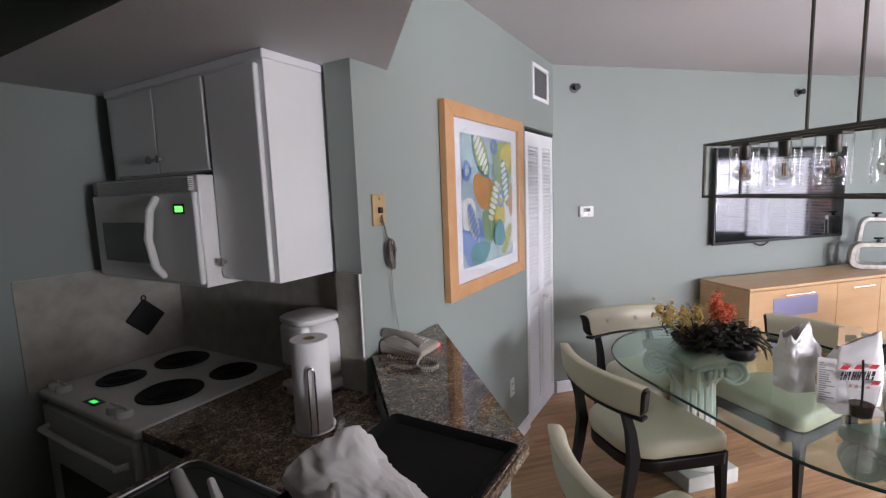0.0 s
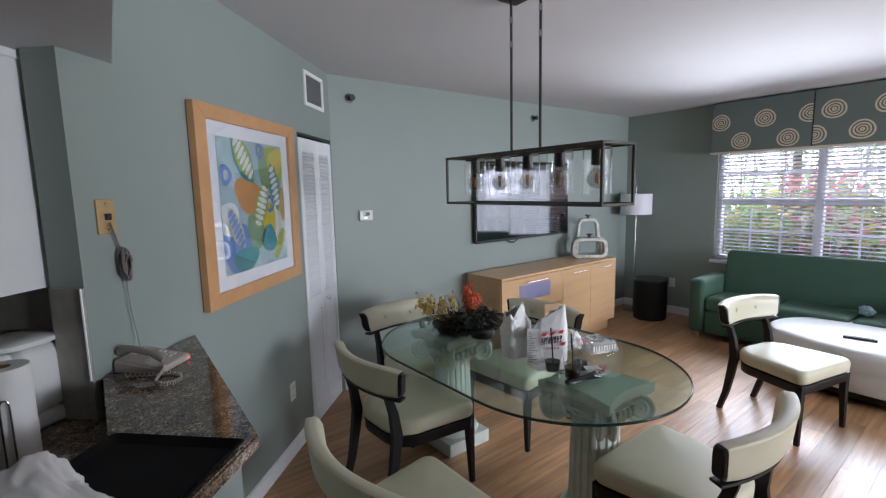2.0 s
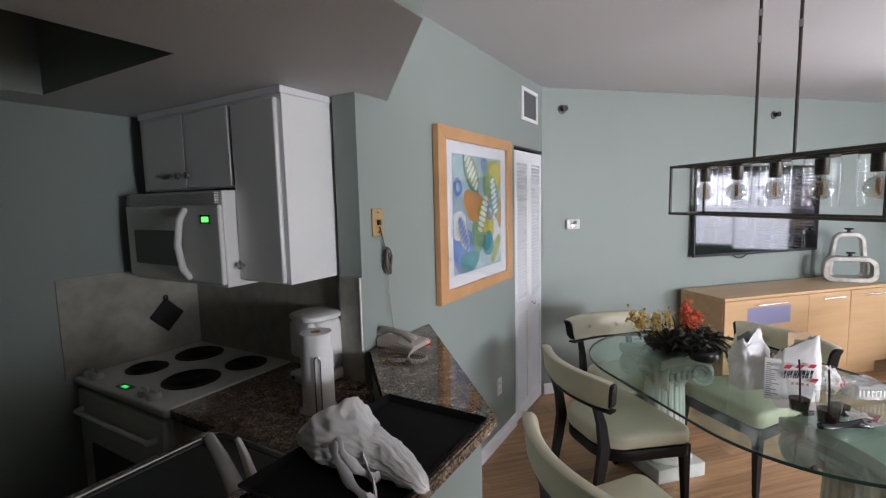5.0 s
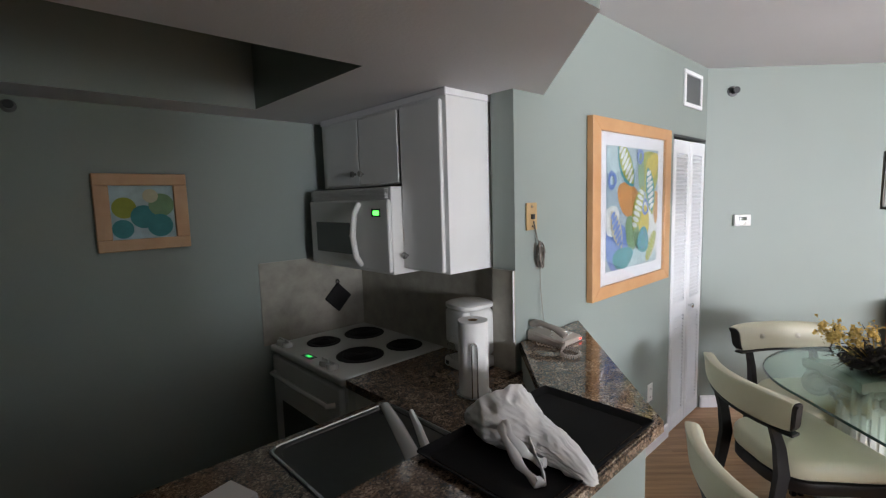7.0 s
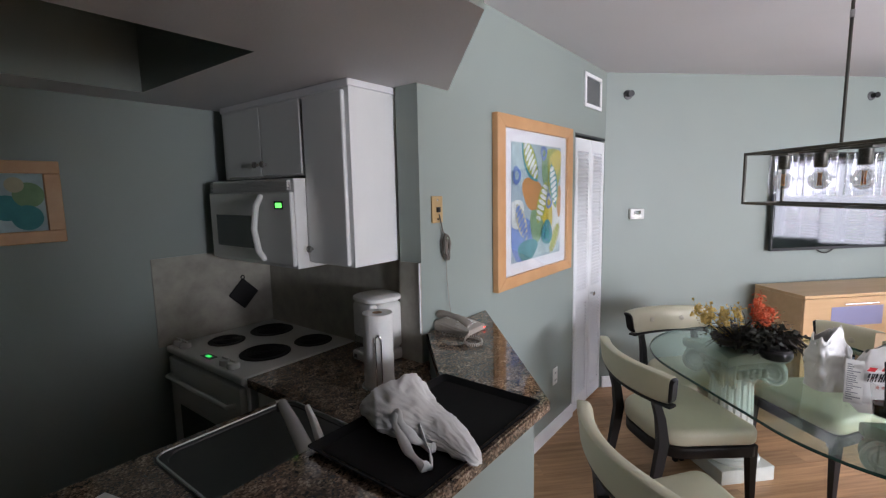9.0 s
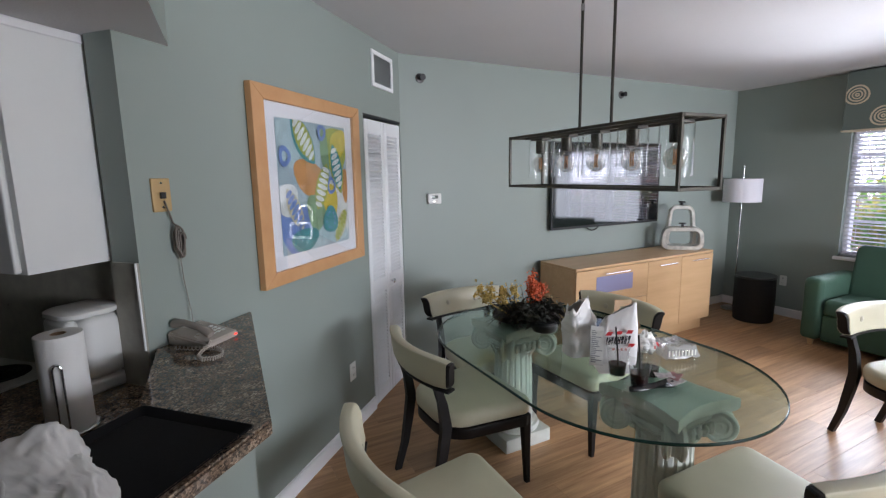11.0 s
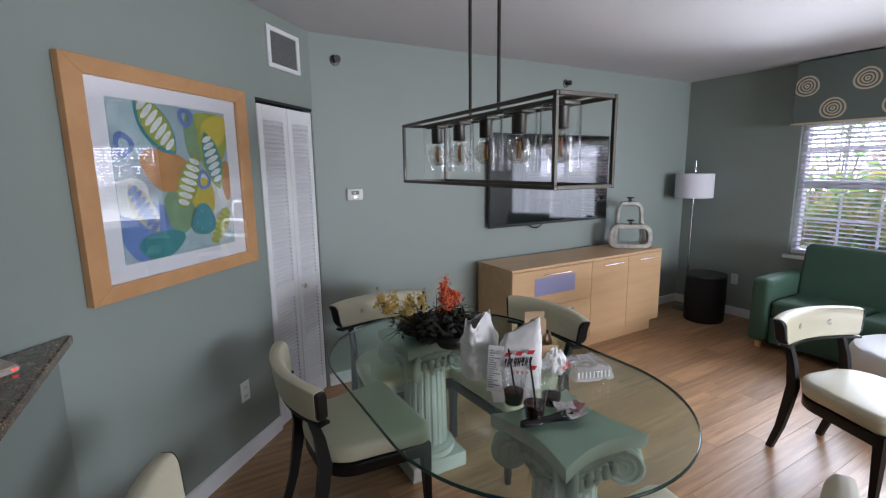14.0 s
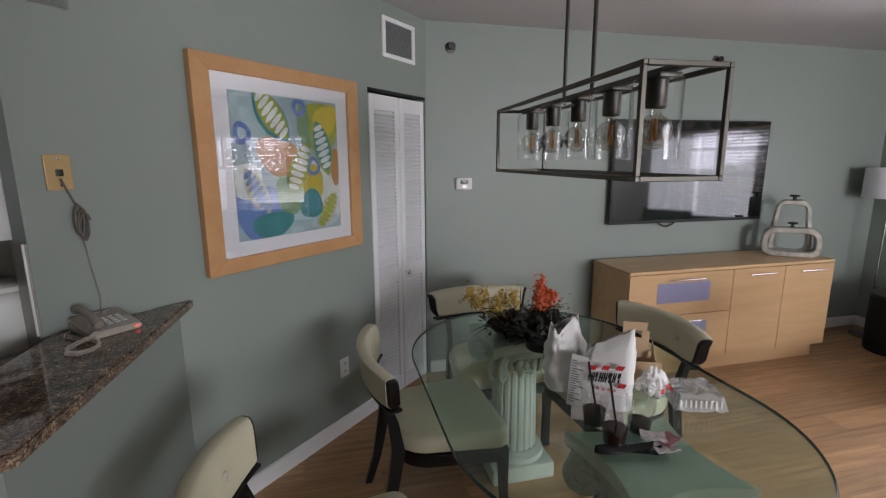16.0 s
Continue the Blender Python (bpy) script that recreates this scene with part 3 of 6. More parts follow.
for z0, z1 in ((0.485, 0.800), (0.119, 0.480)):
    bm = B()
    box(bm, (0.003, 0.0, z0), (0.893, 0.019, z1), 0.002)
    dr = part("drawer", bm, MAPLE, sb)
    zc = z1 - 0.145 if z1 > 0.6 else z1 - 0.13
    bm = B()
    box(bm, (0.235, -0.0025, zc - 0.075), (0.69, -0.0005, zc + 0.075), 0.0008)
    part("glass_panel", bm, FROST, dr, "frosted blue glass inset")
    bar_handle(dr, 0.32, 0.62, z1 - 0.045)
for x0, x1 in ((0.898, 1.378), (1.383, SW - 0.003)):
    bm = B()
    box(bm, (x0, 0.0, 0.119), (x1, 0.019, 0.800), 0.002)
    dr = part("door", bm, MAPLE, sb)
    bar_handle(dr, x0 + 0.13, x0 + 0.38, 0.755)

tv = thing("television", pose(3.985, 3.285, 1.515), "large flat black television hung on the wall, switched off", "television")
bm = B()
box(bm, (-0.735, -0.065, -0.41), (0.735, -0.035, 0.41), 0.006)
part("casing", bm, BLACK, tv)
bm = B()
box(bm, (-0.722, -0.068, -0.385), (0.722, -0.0652, 0.398), 0.001)
part("screen", bm, SCREEN, tv, "dark glossy screen", None, 0)
bm = B()
box(bm, (-0.3, -0.0345, -0.2), (0.3, 0.0, 0.2), 0.01)
part("wall_mount", bm, BLACK, tv)
bm = B()
tube(bm, [(-0.28 + 0.2 * k / 10, -0.03, -0.40 - 0.045 * math.sin(math.pi * k / 10)) for k in range(11)], 0.006, 6)
part("cable", bm, BLACK, tv)

# two loop sculptures, the tall one behind the low one
def loop_vessel(x, y, turn, w, wt, h, thick, deep, label):
    sc = thing("loop_sculpture", pose(x, y, 0.828, 0, 0, turn), label, "sculpture", "loop sculptures on the sideboard")

    def ring(inset, rr, y):
        pts, hw, hh = [], w / 2 - inset, h / 2 - inset
        for sx, sz, a0 in ((1, -1, 270), (1, 1, 0), (-1, 1, 90), (-1, -1, 180)):
            for q in range(9):
                a = radians(a0 + 11.25 * q)
                px, pz = sx * (hw - rr) + rr * math.cos(a), h / 2 + sz * (hh - rr) + rr * math.sin(a)
                k = 1 + (wt / w - 1) * pz / h
                pts.append((px * k, y, pz))
        return pts
    bm = B()
    rows = [(0, 0.085, -deep * 0.42), (0.006, 0.08, -deep / 2), (thick - 0.006, 0.055, -deep / 2), (thick, 0.05, -deep * 0.42), (thick, 0.05, deep * 0.42), (thick - 0.006, 0.055, deep / 2), (0.006, 0.08, deep / 2), (0, 0.085, deep * 0.42), (0, 0.085, -deep * 0.42)]
    loft(bm, [ring(*r) for r in rows], False)
    bmesh.ops.remove_doubles(bm, verts=bm.verts, dist=1e-5)
    part("loop", bm, SILVER, sc, "", None, 40)
    bm = B()
    lathe(bm, [(0.018, h - 0.002), (0.013, h + 0.012), (0.013, h + 0.022), (0.034, h + 0.028), (0.036, h + 0.036), (0.03, h + 0.040)], 16)
    part("stopper", bm, BLACK, sc, "dark flared stopper")


loop_vessel(4.765, 2.955, -42, 0.42, 0.38, 0.24, 0.046, 0.10, "low wide silver open-loop vessel with a dark stopper")
loop_vessel(4.845, 3.035, -42, 0.32, 0.225, 0.455, 0.042, 0.09, "tall silver bell-shaped open-loop vessel with a dark stopper")

lamp = thing("floor_lamp", pose(5.88, 3.02, 0), "slim metal floor lamp with a white drum shade, off", "lamp")
bm = B()
cyl(bm, (0, 0, 0), 0.13, 0.02, 32, bevel=0.004)
part("base", bm, STEEL, lamp)
bm = B()
cyl(bm, (0, 0, 0.02), 0.009, 1.66, 12)
part("pole", bm, STEEL, lamp)
bm = B()
lathe(bm, [(0.192, 1.275), (0.192, 1.535), (0.189, 1.535), (0.189, 1.275), (0.192, 1.275)], 40, I4, False)
part("shade", bm, SHADE, lamp, "white fabric drum shade")
bm = B()
for q in range(3):
    a = q * 2.094
    tube(bm, [(0.009 * math.cos(a), 0.009 * math.sin(a), 1.5), (0.1895 * math.cos(a), 0.1895 * math.sin(a), 1.5)], 0.002, 5)
part("spider", bm, STEEL, lamp)

drum = thing("drum_table", pose(5.70, 2.70, 0, 0, 0, 20), "black oval drum side table on the floor", "side table")
bm = B()
def oval(r0, r1, z):
    return [(r0 * math.cos(2 * math.pi * k / 40), r1 * math.sin(2 * math.pi * k / 40), z) for k in range(40)]
loft(bm, [oval(0.205, 0.185, 0.0), oval(0.21, 0.19, 0.01), oval(0.215, 0.195, 0.25), oval(0.21, 0.19, 0.475)])
part("body", bm, MATBLACK, drum)
bm = B()
loft(bm, [oval(0.214, 0.194, 0.4752), oval(0.218, 0.198, 0.482), oval(0.214, 0.194, 0.497), oval(0.2, 0.18, 0.498)])
part("top", bm, BLACK, drum)


def wall_plate(m, material, label, w=0.072, h=0.115, holes=2):
    p = thing("wall_outlet", m, label, "outlet")
    bm = B()
    box(bm, (-w / 2, -0.006, -h / 2), (w / 2, 0, h / 2), 0.003)
    part("plate", bm, material, p)
    for z in (-0.025, 0.025)[:holes]:
        bm = B()
        box(bm, (-0.016, -0.0085, z - 0.013), (0.016, -0.0062, z + 0.013), 0.001)
        so = part("socket", bm, material, p)
        for x in (-0.006, 0.006):
            bm = B()
            box(bm, (x - 0.0012, -0.0095, z - 0.006), (x + 0.0012, -0.0086, z + 0.006))
            part("slot", bm, BLACK, so)
    return p


wall_plate(K @ pose(1.265, 0, 0.405), WHITEPL, "white double wall outlet")
wall_plate(pose(EAST, 2.79, 0.40, 0, 0, 90 + 180), WHITEPL, "white wall outlet behind the drum table")
wall_plate(pose(EAST, 2.62, 0.40, 0, 0, 90 + 180), WHITEPL, "white wall outlet behind the drum table")

# sofa
so = thing("sofa", pose(5.60, 1.02, 0, 0, 0, 90), "green fabric three-seat sofa under the window", "sofa")
# local: x along the sofa, front at -y turned to face the room
SLEN = 2.10
def soft_box(a, b, r, seg=4):
    bm = B()
    box(bm, a, b, r, seg)
    return bm
# the empty is turned so that local -x is the far end and local +y faces the room
part("base", soft_box((-SLEN / 2 + 0.16, -0.36, 0.06), (SLEN / 2 - 0.16, 0.27, 0.30), 0.02), SOFA, so)
for s in (-1, 1):
    xa, xb = sorted((s * SLEN / 2, s * (SLEN / 2 - 0.155)))
    part("arm", soft_box((xa, -0.40, 0.06), (xb, 0.30, 0.64), 0.045, 5), SOFA, so)
for s in (-1, 0, 1):
    wdt = (SLEN - 0.32) / 3
    part("seat_cushion", soft_box((s * wdt - wdt / 2 + 0.003, -0.20, 0.302), (s * wdt + wdt / 2 - 0.003, 0.285, 0.455), 0.04, 4), SOFA, so)
bm = B()
sec = [(-0.40, 0.10), (-0.17, 0.30), (-0.20, 0.44), (-0.265, 0.86), (-0.30, 0.90), (-0.38, 0.90), (-0.42, 0.86)]
loft(bm, [[(x, y, z) for y, z in sec] for x in (-SLEN / 2 + 0.157, -0.4, 0, 0.4, SLEN / 2 - 0.157)])
bmesh.ops.bevel(bm, geom=[e for e in bm.edges if abs(e.verts[0].co.x - e.verts[1].co.x) < 1e-6], offset=0.02, segments=3, affect="EDGES")
part("backrest", bm, SOFA, so)
for x in (-SLEN / 2 + 0.08, SLEN / 2 - 0.08):
    for y in (-0.34, 0.24):
        bm = B()
        cyl(bm, (x, y, 0), 0.022, 0.06, 14, 0.03)
        part("foot", bm, MAPLE, so, "pale wooden foot")
bm = B()
rnd = random.Random(8)
bmesh.ops.create_icosphere(bm, subdivisions=3, radius=1.0)
for v in bm.verts:
    n = noise.noise(v.co * 2.1) * 0.35
    v.co = Vector((v.co.x * 0.075, v.co.y * 0.05, max(v.co.z * 0.05, -0.035))) * (1 + n)
zlow = min(v.co.z for v in bm.verts)
for v in bm.verts:
    v.co.z -= zlow
single("crumpled_cloth", bm, paint("blue_grey_cloth", (0.2, 0.3, 0.33), 0.8, var=0.3, scale=30), pose(5.55, 0.66, 0.455, 0, 0, 30), "small crumpled blue-grey cloth on the sofa seat", "cloth")

# ottoman
ot = thing("ottoman", pose(5.0, 0.42, 0), "large oval white quilted ottoman", "ottoman")
bm = B()
def ell(f, z):
    return [(0.52 * f * math.cos(2 * math.pi * k / 64), 0.80 * f * math.sin(2 * math.pi * k / 64), z) for k in range(64)]
loft(bm, [ell(0.93, 0.10), ell(0.985, 0.112), ell(1.0, 0.14), ell(1.0, 0.27)])
part("body", bm, OTTO, ot)
bm = B()
loft(bm, [ell(1.0, 0.2705), ell(1.008, 0.29), ell(1.0, 0.37), ell(0.975, 0.405), ell(0.93, 0.422), ell(0.5, 0.432), ell(0.1, 0.434)])
part("cushion", bm, OTTO, ot)
bm = B()
loft(bm, [ell(0.9, 0.05), ell(0.92, 0.0995)])
part("base_rail", bm, DARKWOOD, ot)
for k in range(4):
    a = radians(45 + 90 * k)
    bm = B()
    cyl(bm, (0.42 * math.cos(a), 0.66 * math.sin(a), 0), 0.022, 0.0495, 14, 0.03)
    part("foot", bm, DARKWOOD, ot)
rem = thing("remote_control", pose(4.80, 0.57, 0.4318, 0, 0, 98), "black television remote lying on the ottoman", "remote")
bm = B()
box(bm, (-0.1, -0.022, 0), (0.1, 0.022, 0.018), 0.006, 3)
part("case", bm, BLACK, rem)
for k in range(8):
    for q in (-1, 0, 1):
        bm = B()
        box(bm, (-0.075 + k * 0.019, q * 0.012 - 0.004, 0.018), (-0.065 + k * 0.019, q * 0.012 + 0.004, 0.0198), 0.0008, 1)
        part("button", bm, WHITEPL if (k, q) == (7, 0) else MATBLACK, rem)


# wall items
KNOBGREY = paint("dull_grey_metal", (0.12, 0.12, 0.12), 0.5, 0.4)
def sprinkler(m):
    p = thing("wall_sprinkler", m, "small dark sidewall sprinkler head", "sprinkler", "sprinklers")
    for nm, prof, mt in (("escutcheon", [(0.038, 0.0), (0.036, 0.006), (0.02, 0.012)], KNOBGREY), ("head", [(0.02, 0.0122), (0.02, 0.03), (0.012, 0.034), (0.012, 0.05), (0.024, 0.052), (0.024, 0.056)], BLACK)):
        bm = B()
        lathe(bm, prof, 18, pose(0, 0, 0, 90))
        part(nm, bm, mt, p)
    return p


sp = sprinkler(pose(1.965, NORTH, 2.384))
copy_thing(sp, pose(4.165, NORTH, 2.393))
copy_thing(sp, K @ pose(-1.57, 1.2, 2.06) @ Matrix.Scale(0.65, 4))
th = thing("thermostat", pose(2.062, NORTH, 1.449), "white wall thermostat with a small screen", "thermostat")
bm = B()
box(bm, (-0.06, -0.026, -0.042), (0.06, 0, 0.042), 0.006)
part("case", bm, WHITEPL, th)
bm = B()
box(bm, (-0.03, -0.0275, 0.0), (0.028, -0.0262, 0.026), 0.0005)
part("screen", bm, GREYGLASS, th)
bm = B()
box(bm, (-0.02, -0.0275, -0.03), (0.02, -0.0262, -0.012), 0.0005)
part("label", bm, SILVER, th)

vent = thing("wall_vent", K @ pose(1.87, 0, 2.355), "white framed return-air grille high on the wall", "vent")
# dark plate paints in the shade behind the slats
bm = B()
box(bm, (-0.135, -0.004, -0.09), (0.135, -0.001, 0.09))
part("shade_backing", bm, paint("vent_shadow", (0.14, 0.15, 0.15), 0.7), vent)
for a, b in (((-0.168, -0.012, 0.091), (0.168, 0, 0.118)), ((-0.168, -0.012, -0.118), (0.168, 0, -0.091)), ((-0.168, -0.012, -0.0905), (-0.136, 0, 0.0905)), ((0.136, -0.012, -0.0905), (0.168, 0, 0.0905))):
    bm = B()
    box(bm, a, b, 0.003)
    part("frame", bm, TRIM, vent)
fin = B()
box(fin, (-0.135, -0.009, -0.001), (0.135, 0.003, 0.001), 0, 1, pose(0, -0.002, 0, 35))
fin = mesh_of("slat", fin, paint("vent_grey", (0.24, 0.25, 0.25), 0.5), 0)
for k in range(18):
    part("slat", fin, None, vent, "", pose(0, -0.001, -0.083 + k * 0.0098))

# ---- dining ----
def chair():
    """A klismos chair; the sitter looks along local +y, the origin lies on the floor under the seat's middle."""
    c = thing("dining_chair", I4, "dark wooden dining chair with cream leather seat and curved tufted backrest", "chair", "dining chairs")
    bm = B()
    loft(bm, superpad(0.48, 0.56, -0.235, 0.265, 0.392, 0.485, 0.034, crown=0.012, rb=0.17, rf=0.06))
    part("seat", bm, LEATHER, c, "cream leather seat")
    ring = superpad(0.47, 0.55, -0.225, 0.255, 0.335, 0.391, 0.004, rb=0.165, rf=0.04)
    bm = B()
    loft(bm, ring[:9])
    part("seat_frame", bm, DARKWOOD, c, "dark curved seat rail")
    for s in (-1, 1):
        bm = B()
        loft(bm, [[(s * x + a * w, y + b * w, z) for a, b in ((-1, -1), (1, -1), (1, 1), (-1, 1))] for x, y, z, w in ((0.258, 0.238, 0, 0.012), (0.252, 0.233, 0.2, 0.017), (0.248, 0.228, 0.392, 0.022))])
        part("leg", bm, DARKWOOD, c)
        bm = B()
        pts = [(0.198, -0.315, 0.0, 0.013, 0.017), (0.199, -0.268, 0.15, 0.014, 0.02), (0.2, -0.24, 0.3, 0.015, 0.025), (0.2, -0.222, 0.42, 0.016, 0.027), (0.2, -0.24, 0.55, 0.015, 0.022), (0.2, -0.275, 0.66, 0.014, 0.017), (0.2, -0.298, 0.735, 0.012, 0.012)]
        loft(bm, [[(s * x + a * w, y + b * d, z) for a, b in ((-1, -1), (1, -1), (1, 1), (-1, 1))] for x, y, z, w, d in pts])
        part("leg", bm, DARKWOOD, c)

    def curve(t):
        return Vector((0.308 * t, -0.322 + 0.075 * t * t, 0))
    def section(t, grow=0.0, fat=1.0):
        p, q = curve(t), curve(t + 0.01)
        tan = (q - p).normalized()
        nor = Vector((-tan.y, tan.x, 0))
        zc = 0.733
        return [p + tan * 0.024 * t * math.sin(a) + nor * (0.030 * fat + grow) * math.copysign(abs(math.cos(a)) ** 0.42, math.cos(a)) + Vector((0, -0.02 * math.sin(a), zc + (0.080 * (1 - 0.14 * t ** 6) + grow) * math.copysign(abs(math.sin(a)) ** 0.42, math.sin(a)))) for a in (2 * math.pi * k / 28 for k in range(28))]
    bm = B()
    loft(bm, [section(-0.955 + 1.91 * k / 22) for k in range(23)])
    back = part("backrest", bm, LEATHER, c, "curved cream leather back pad")
    for s in (-1, 1):
        bm = B()
        loft(bm, [section(s * t, g) for t, g in ((0.955, -0.003), (0.985, -0.003), (1.0, -0.008))] )
        part("end_cap", bm, DARKWOOD, back, "black wooden end")
    bm = B()
    rows = []
    for k in range(23):
        t = -0.93 + 1.86 * k / 22
        p, q = curve(t), curve(t + 0.01)
        nor = Vector((-(q - p).y, (q - p).x, 0)).normalized()
        rows.append([p + nor * a + Vector((0, 0.02, z)) for a, z in ((-0.026, 0.642), (0.026, 0.642), (0.026, 0.653), (-0.026, 0.653))])
    loft(bm, rows)
    part("lower_rail", bm, DARKWOOD, back, "dark wooden lower rail")
    for t in (-0.38, 0.38):
        p, q = curve(t), curve(t + 0.01)
        tan = (q - p).normalized()
        nor = Vector((-tan.y, tan.x, 0))
        bm = B()
        lathe(bm, [(0.018, 0.0), (0.017, 0.004), (0.010, 0.0045), (0.008, 0.006), (0.003, 0.0075)], 14, Matrix.Translation(p + nor * 0.0295 + Vector((0, 0, 0.734))) @ nor.to_track_quat("Z", "Y").to_matrix().to_4x4())
        part("button", bm, SEAM, back)
    return c


# places of the chairs: x, y and the heading in degrees (0 looks north)
seats = [(1.548, 1.94, -88.4), (2.485, 1.957, 92.9), (1.995, 2.44, 180), (1.055, 1.16, -90.5), (2.06, 0.66, -1), (3.89, 0.80, 166)]
first = chair()
first.matrix_basis = pose(seats[0][0], seats[0][1], 0, 0, 0, seats[0][2])
for x, y, h in seats[1:]:
    copy_thing(first, pose(x, y, 0, 0, 0, h))

# glass table on two column pedestals
TZ = 0.748
tab = thing("dining_table", pose(2.0, 1.54, 0), "oval glass dining table on two ionic column pedestals", "table")
def stadium(inset, z, n=40):
    r, h = 0.577 - inset, 0.31
    pts = []
    for k in range(n):
        a = math.pi * k / (n - 1)
        pts.append((r * math.cos(a), h + r * math.sin(a), z))
    for k in range(n):
        a = math.pi + math.pi * k / (n - 1)
        pts.append((r * math.cos(a), -h + r * math.sin(a), z))
    return pts
bm = B()
lo, hi = stadium(0.004, TZ), stadium(0.004, TZ + 0.013)
bm.faces.new([bm.verts.new(p) for p in hi])
bm.faces.new([bm.verts.new(p) for p in lo][::-1])
part("tabletop", bm, TABLEGLASS, tab, "clear greenish glass top", None, 0)
bm = B()
loft(bm, [stadium(0.0045, TZ), stadium(0.001, TZ + 0.002), stadium(0.0, TZ + 0.0065), stadium(0.001, TZ + 0.011), stadium(0.0045, TZ + 0.013)], False)
part("glass_edge", bm, EDGEGLASS, tab, "dark green polished glass edge", None, 60)


def pedestal(y):
    bm = B()
    box(bm, (-0.165, y - 0.165, 0), (0.165, y + 0.165, 0.085), 0.006)
    ped = part("plinth", bm, STONE, tab, "white cast-stone plinth")
    bm = B()
    M = pose(0, y, 0)
    lathe(bm, [(0.155, 0.0855), (0.162, 0.10), (0.155, 0.118), (0.138, 0.124), (0.142, 0.135), (0.13, 0.143)], 40, M)
    part("base_moulding", bm, STONE, ped)
    bm = B()
    n, rings = 160, []
    for z, r in ((0.1435, 0.122), (0.2, 0.119), (0.4, 0.116), (0.56, 0.111), (0.575, 0.114)):
        rings.append([(r2 * math.cos(a), y + r2 * math.sin(a), z) for a, r2 in ((2 * math.pi * k / n, r - 0.010 * max(0.0, math.sin(20 * 2 * math.pi * k / n)) ** 0.6) for k in range(n))])
    loft(bm, rings)
    part("shaft", bm, STONE, tab, "fluted column shaft", None, 60)
    bm = B()
    lathe(bm, [(0.118, 0.5755), (0.13, 0.585), (0.12, 0.598), (0.15, 0.632), (0.14, 0.65)], 40, M)
    cap = part("capital", bm, STONE, tab, "ionic capital with scrolls")
    for q in range(4):
        th = radians(45 + 90 * q)
        out, side = Vector((math.cos(th), math.sin(th), 0)), Vector((-math.sin(th), math.cos(th), 0))
        hub = Vector((0, y, 0.625)) + out * 0.190
        bm = B()
        for f in (-1, 1):
            pts, rs = [], []
            for k in range(46):
                a, rr = k * 0.33, 0.066 * (1 - k / 52)
                pts.append(hub + out * rr * math.sin(a) + side * f * 0.027 + Vector((0, 0, rr * math.cos(a))))
                rs.append(0.012 - 0.00014 * k)
            tube(bm, pts, rs, 7)
        lathe(bm, [(0.052, -0.03), (0.058, -0.024), (0.048, 0.0), (0.058, 0.024), (0.052, 0.03)], 26, Matrix.Translation(hub) @ side.to_track_quat("Z", "Y").to_matrix().to_4x4())
        box(bm, (0.02, -0.022, -0.03), (0.14, 0.022, 0.06), 0.008, 2, Matrix.Translation((0, y, 0.60)) @ Matrix.Rotation(th, 4, "Z"))
        part("volute", bm, STONE, cap, "", None, 40)
    bm = B()
    box(bm, (-0.14, y - 0.135, 0.6505), (0.14, y + 0.135, 0.69), 0.01)
    part("cushion_band", bm, STONEDARK, cap)
    for f in (-1, 1):
        for k in range(5):
            bm = B()
            bmesh.ops.create_icosphere(bm, subdivisions=2, radius=1.0, matrix=Matrix.Translation((-0.08 + 0.04 * k, y + f * 0.143, 0.628)) @ Matrix.Diagonal((0.017, 0.014, 0.028, 1)))
            part("egg_ornament", bm, STONEDARK, cap)
    for k in range(22):
        a = 2 * math.pi * k / 22
        bm, low = B(), 0.555 + 0.02 * (k % 2)
        prof = [(0.006, low, 0.121), (0.021, low + 0.02, 0.131), (0.024, low + 0.045, 0.139), (0.017, low + 0.066, 0.155), (0.008, low + 0.07, 0.166)]
        rows = []
        for w, z, r in prof:
            rows.append([(r * math.cos(a) + q * w * -math.sin(a) - (0.006 * abs(q)) * math.cos(a), y + r * math.sin(a) + q * w * math.cos(a) - (0.006 * abs(q)) * math.sin(a), z + 0.006 * noise.noise(Vector((k, q * 3, z * 60)))) for q in (-1, -0.5, 0, 0.5, 1)] + [((r - 0.012) * math.cos(a), y + (r - 0.012) * math.sin(a), z)])
        loft(bm, rows)
        part("carved_leaf", bm, STONEDARK, cap, "", None, 50)
    bm = B()
    pts = []
    for c0, c1 in (((-1, -1), (1, -1)), ((1, -1), (1, 1)), ((1, 1), (-1, 1)), ((-1, 1), (-1, -1))):
        for k in range(10):
            t = k / 10
            u, v = c0[0] + (c1[0] - c0[0]) * t, c0[1] + (c1[1] - c0[1]) * t
            dip = 1 - 0.2 * math.sin(math.pi * t)
            pts.append((0.188 * u * (dip if abs(v) < 1 or c0[0] == c1[0] else 1), 0.188 * v * (dip if c0[1] == c1[1] else 1)))
    loft(bm, [[(px * q, y + py * q, z) for px, py in pts] for q, z in ((0.94, 0.6905), (0.99, 0.705), (1.0, 0.712), (1.0, 0.742), (0.985, 0.7475))])
    part("abacus", bm, STONE, cap, "", None, 40)


pedestal(-0.50)
pedestal(0.56)
TOP = TZ + 0.0132

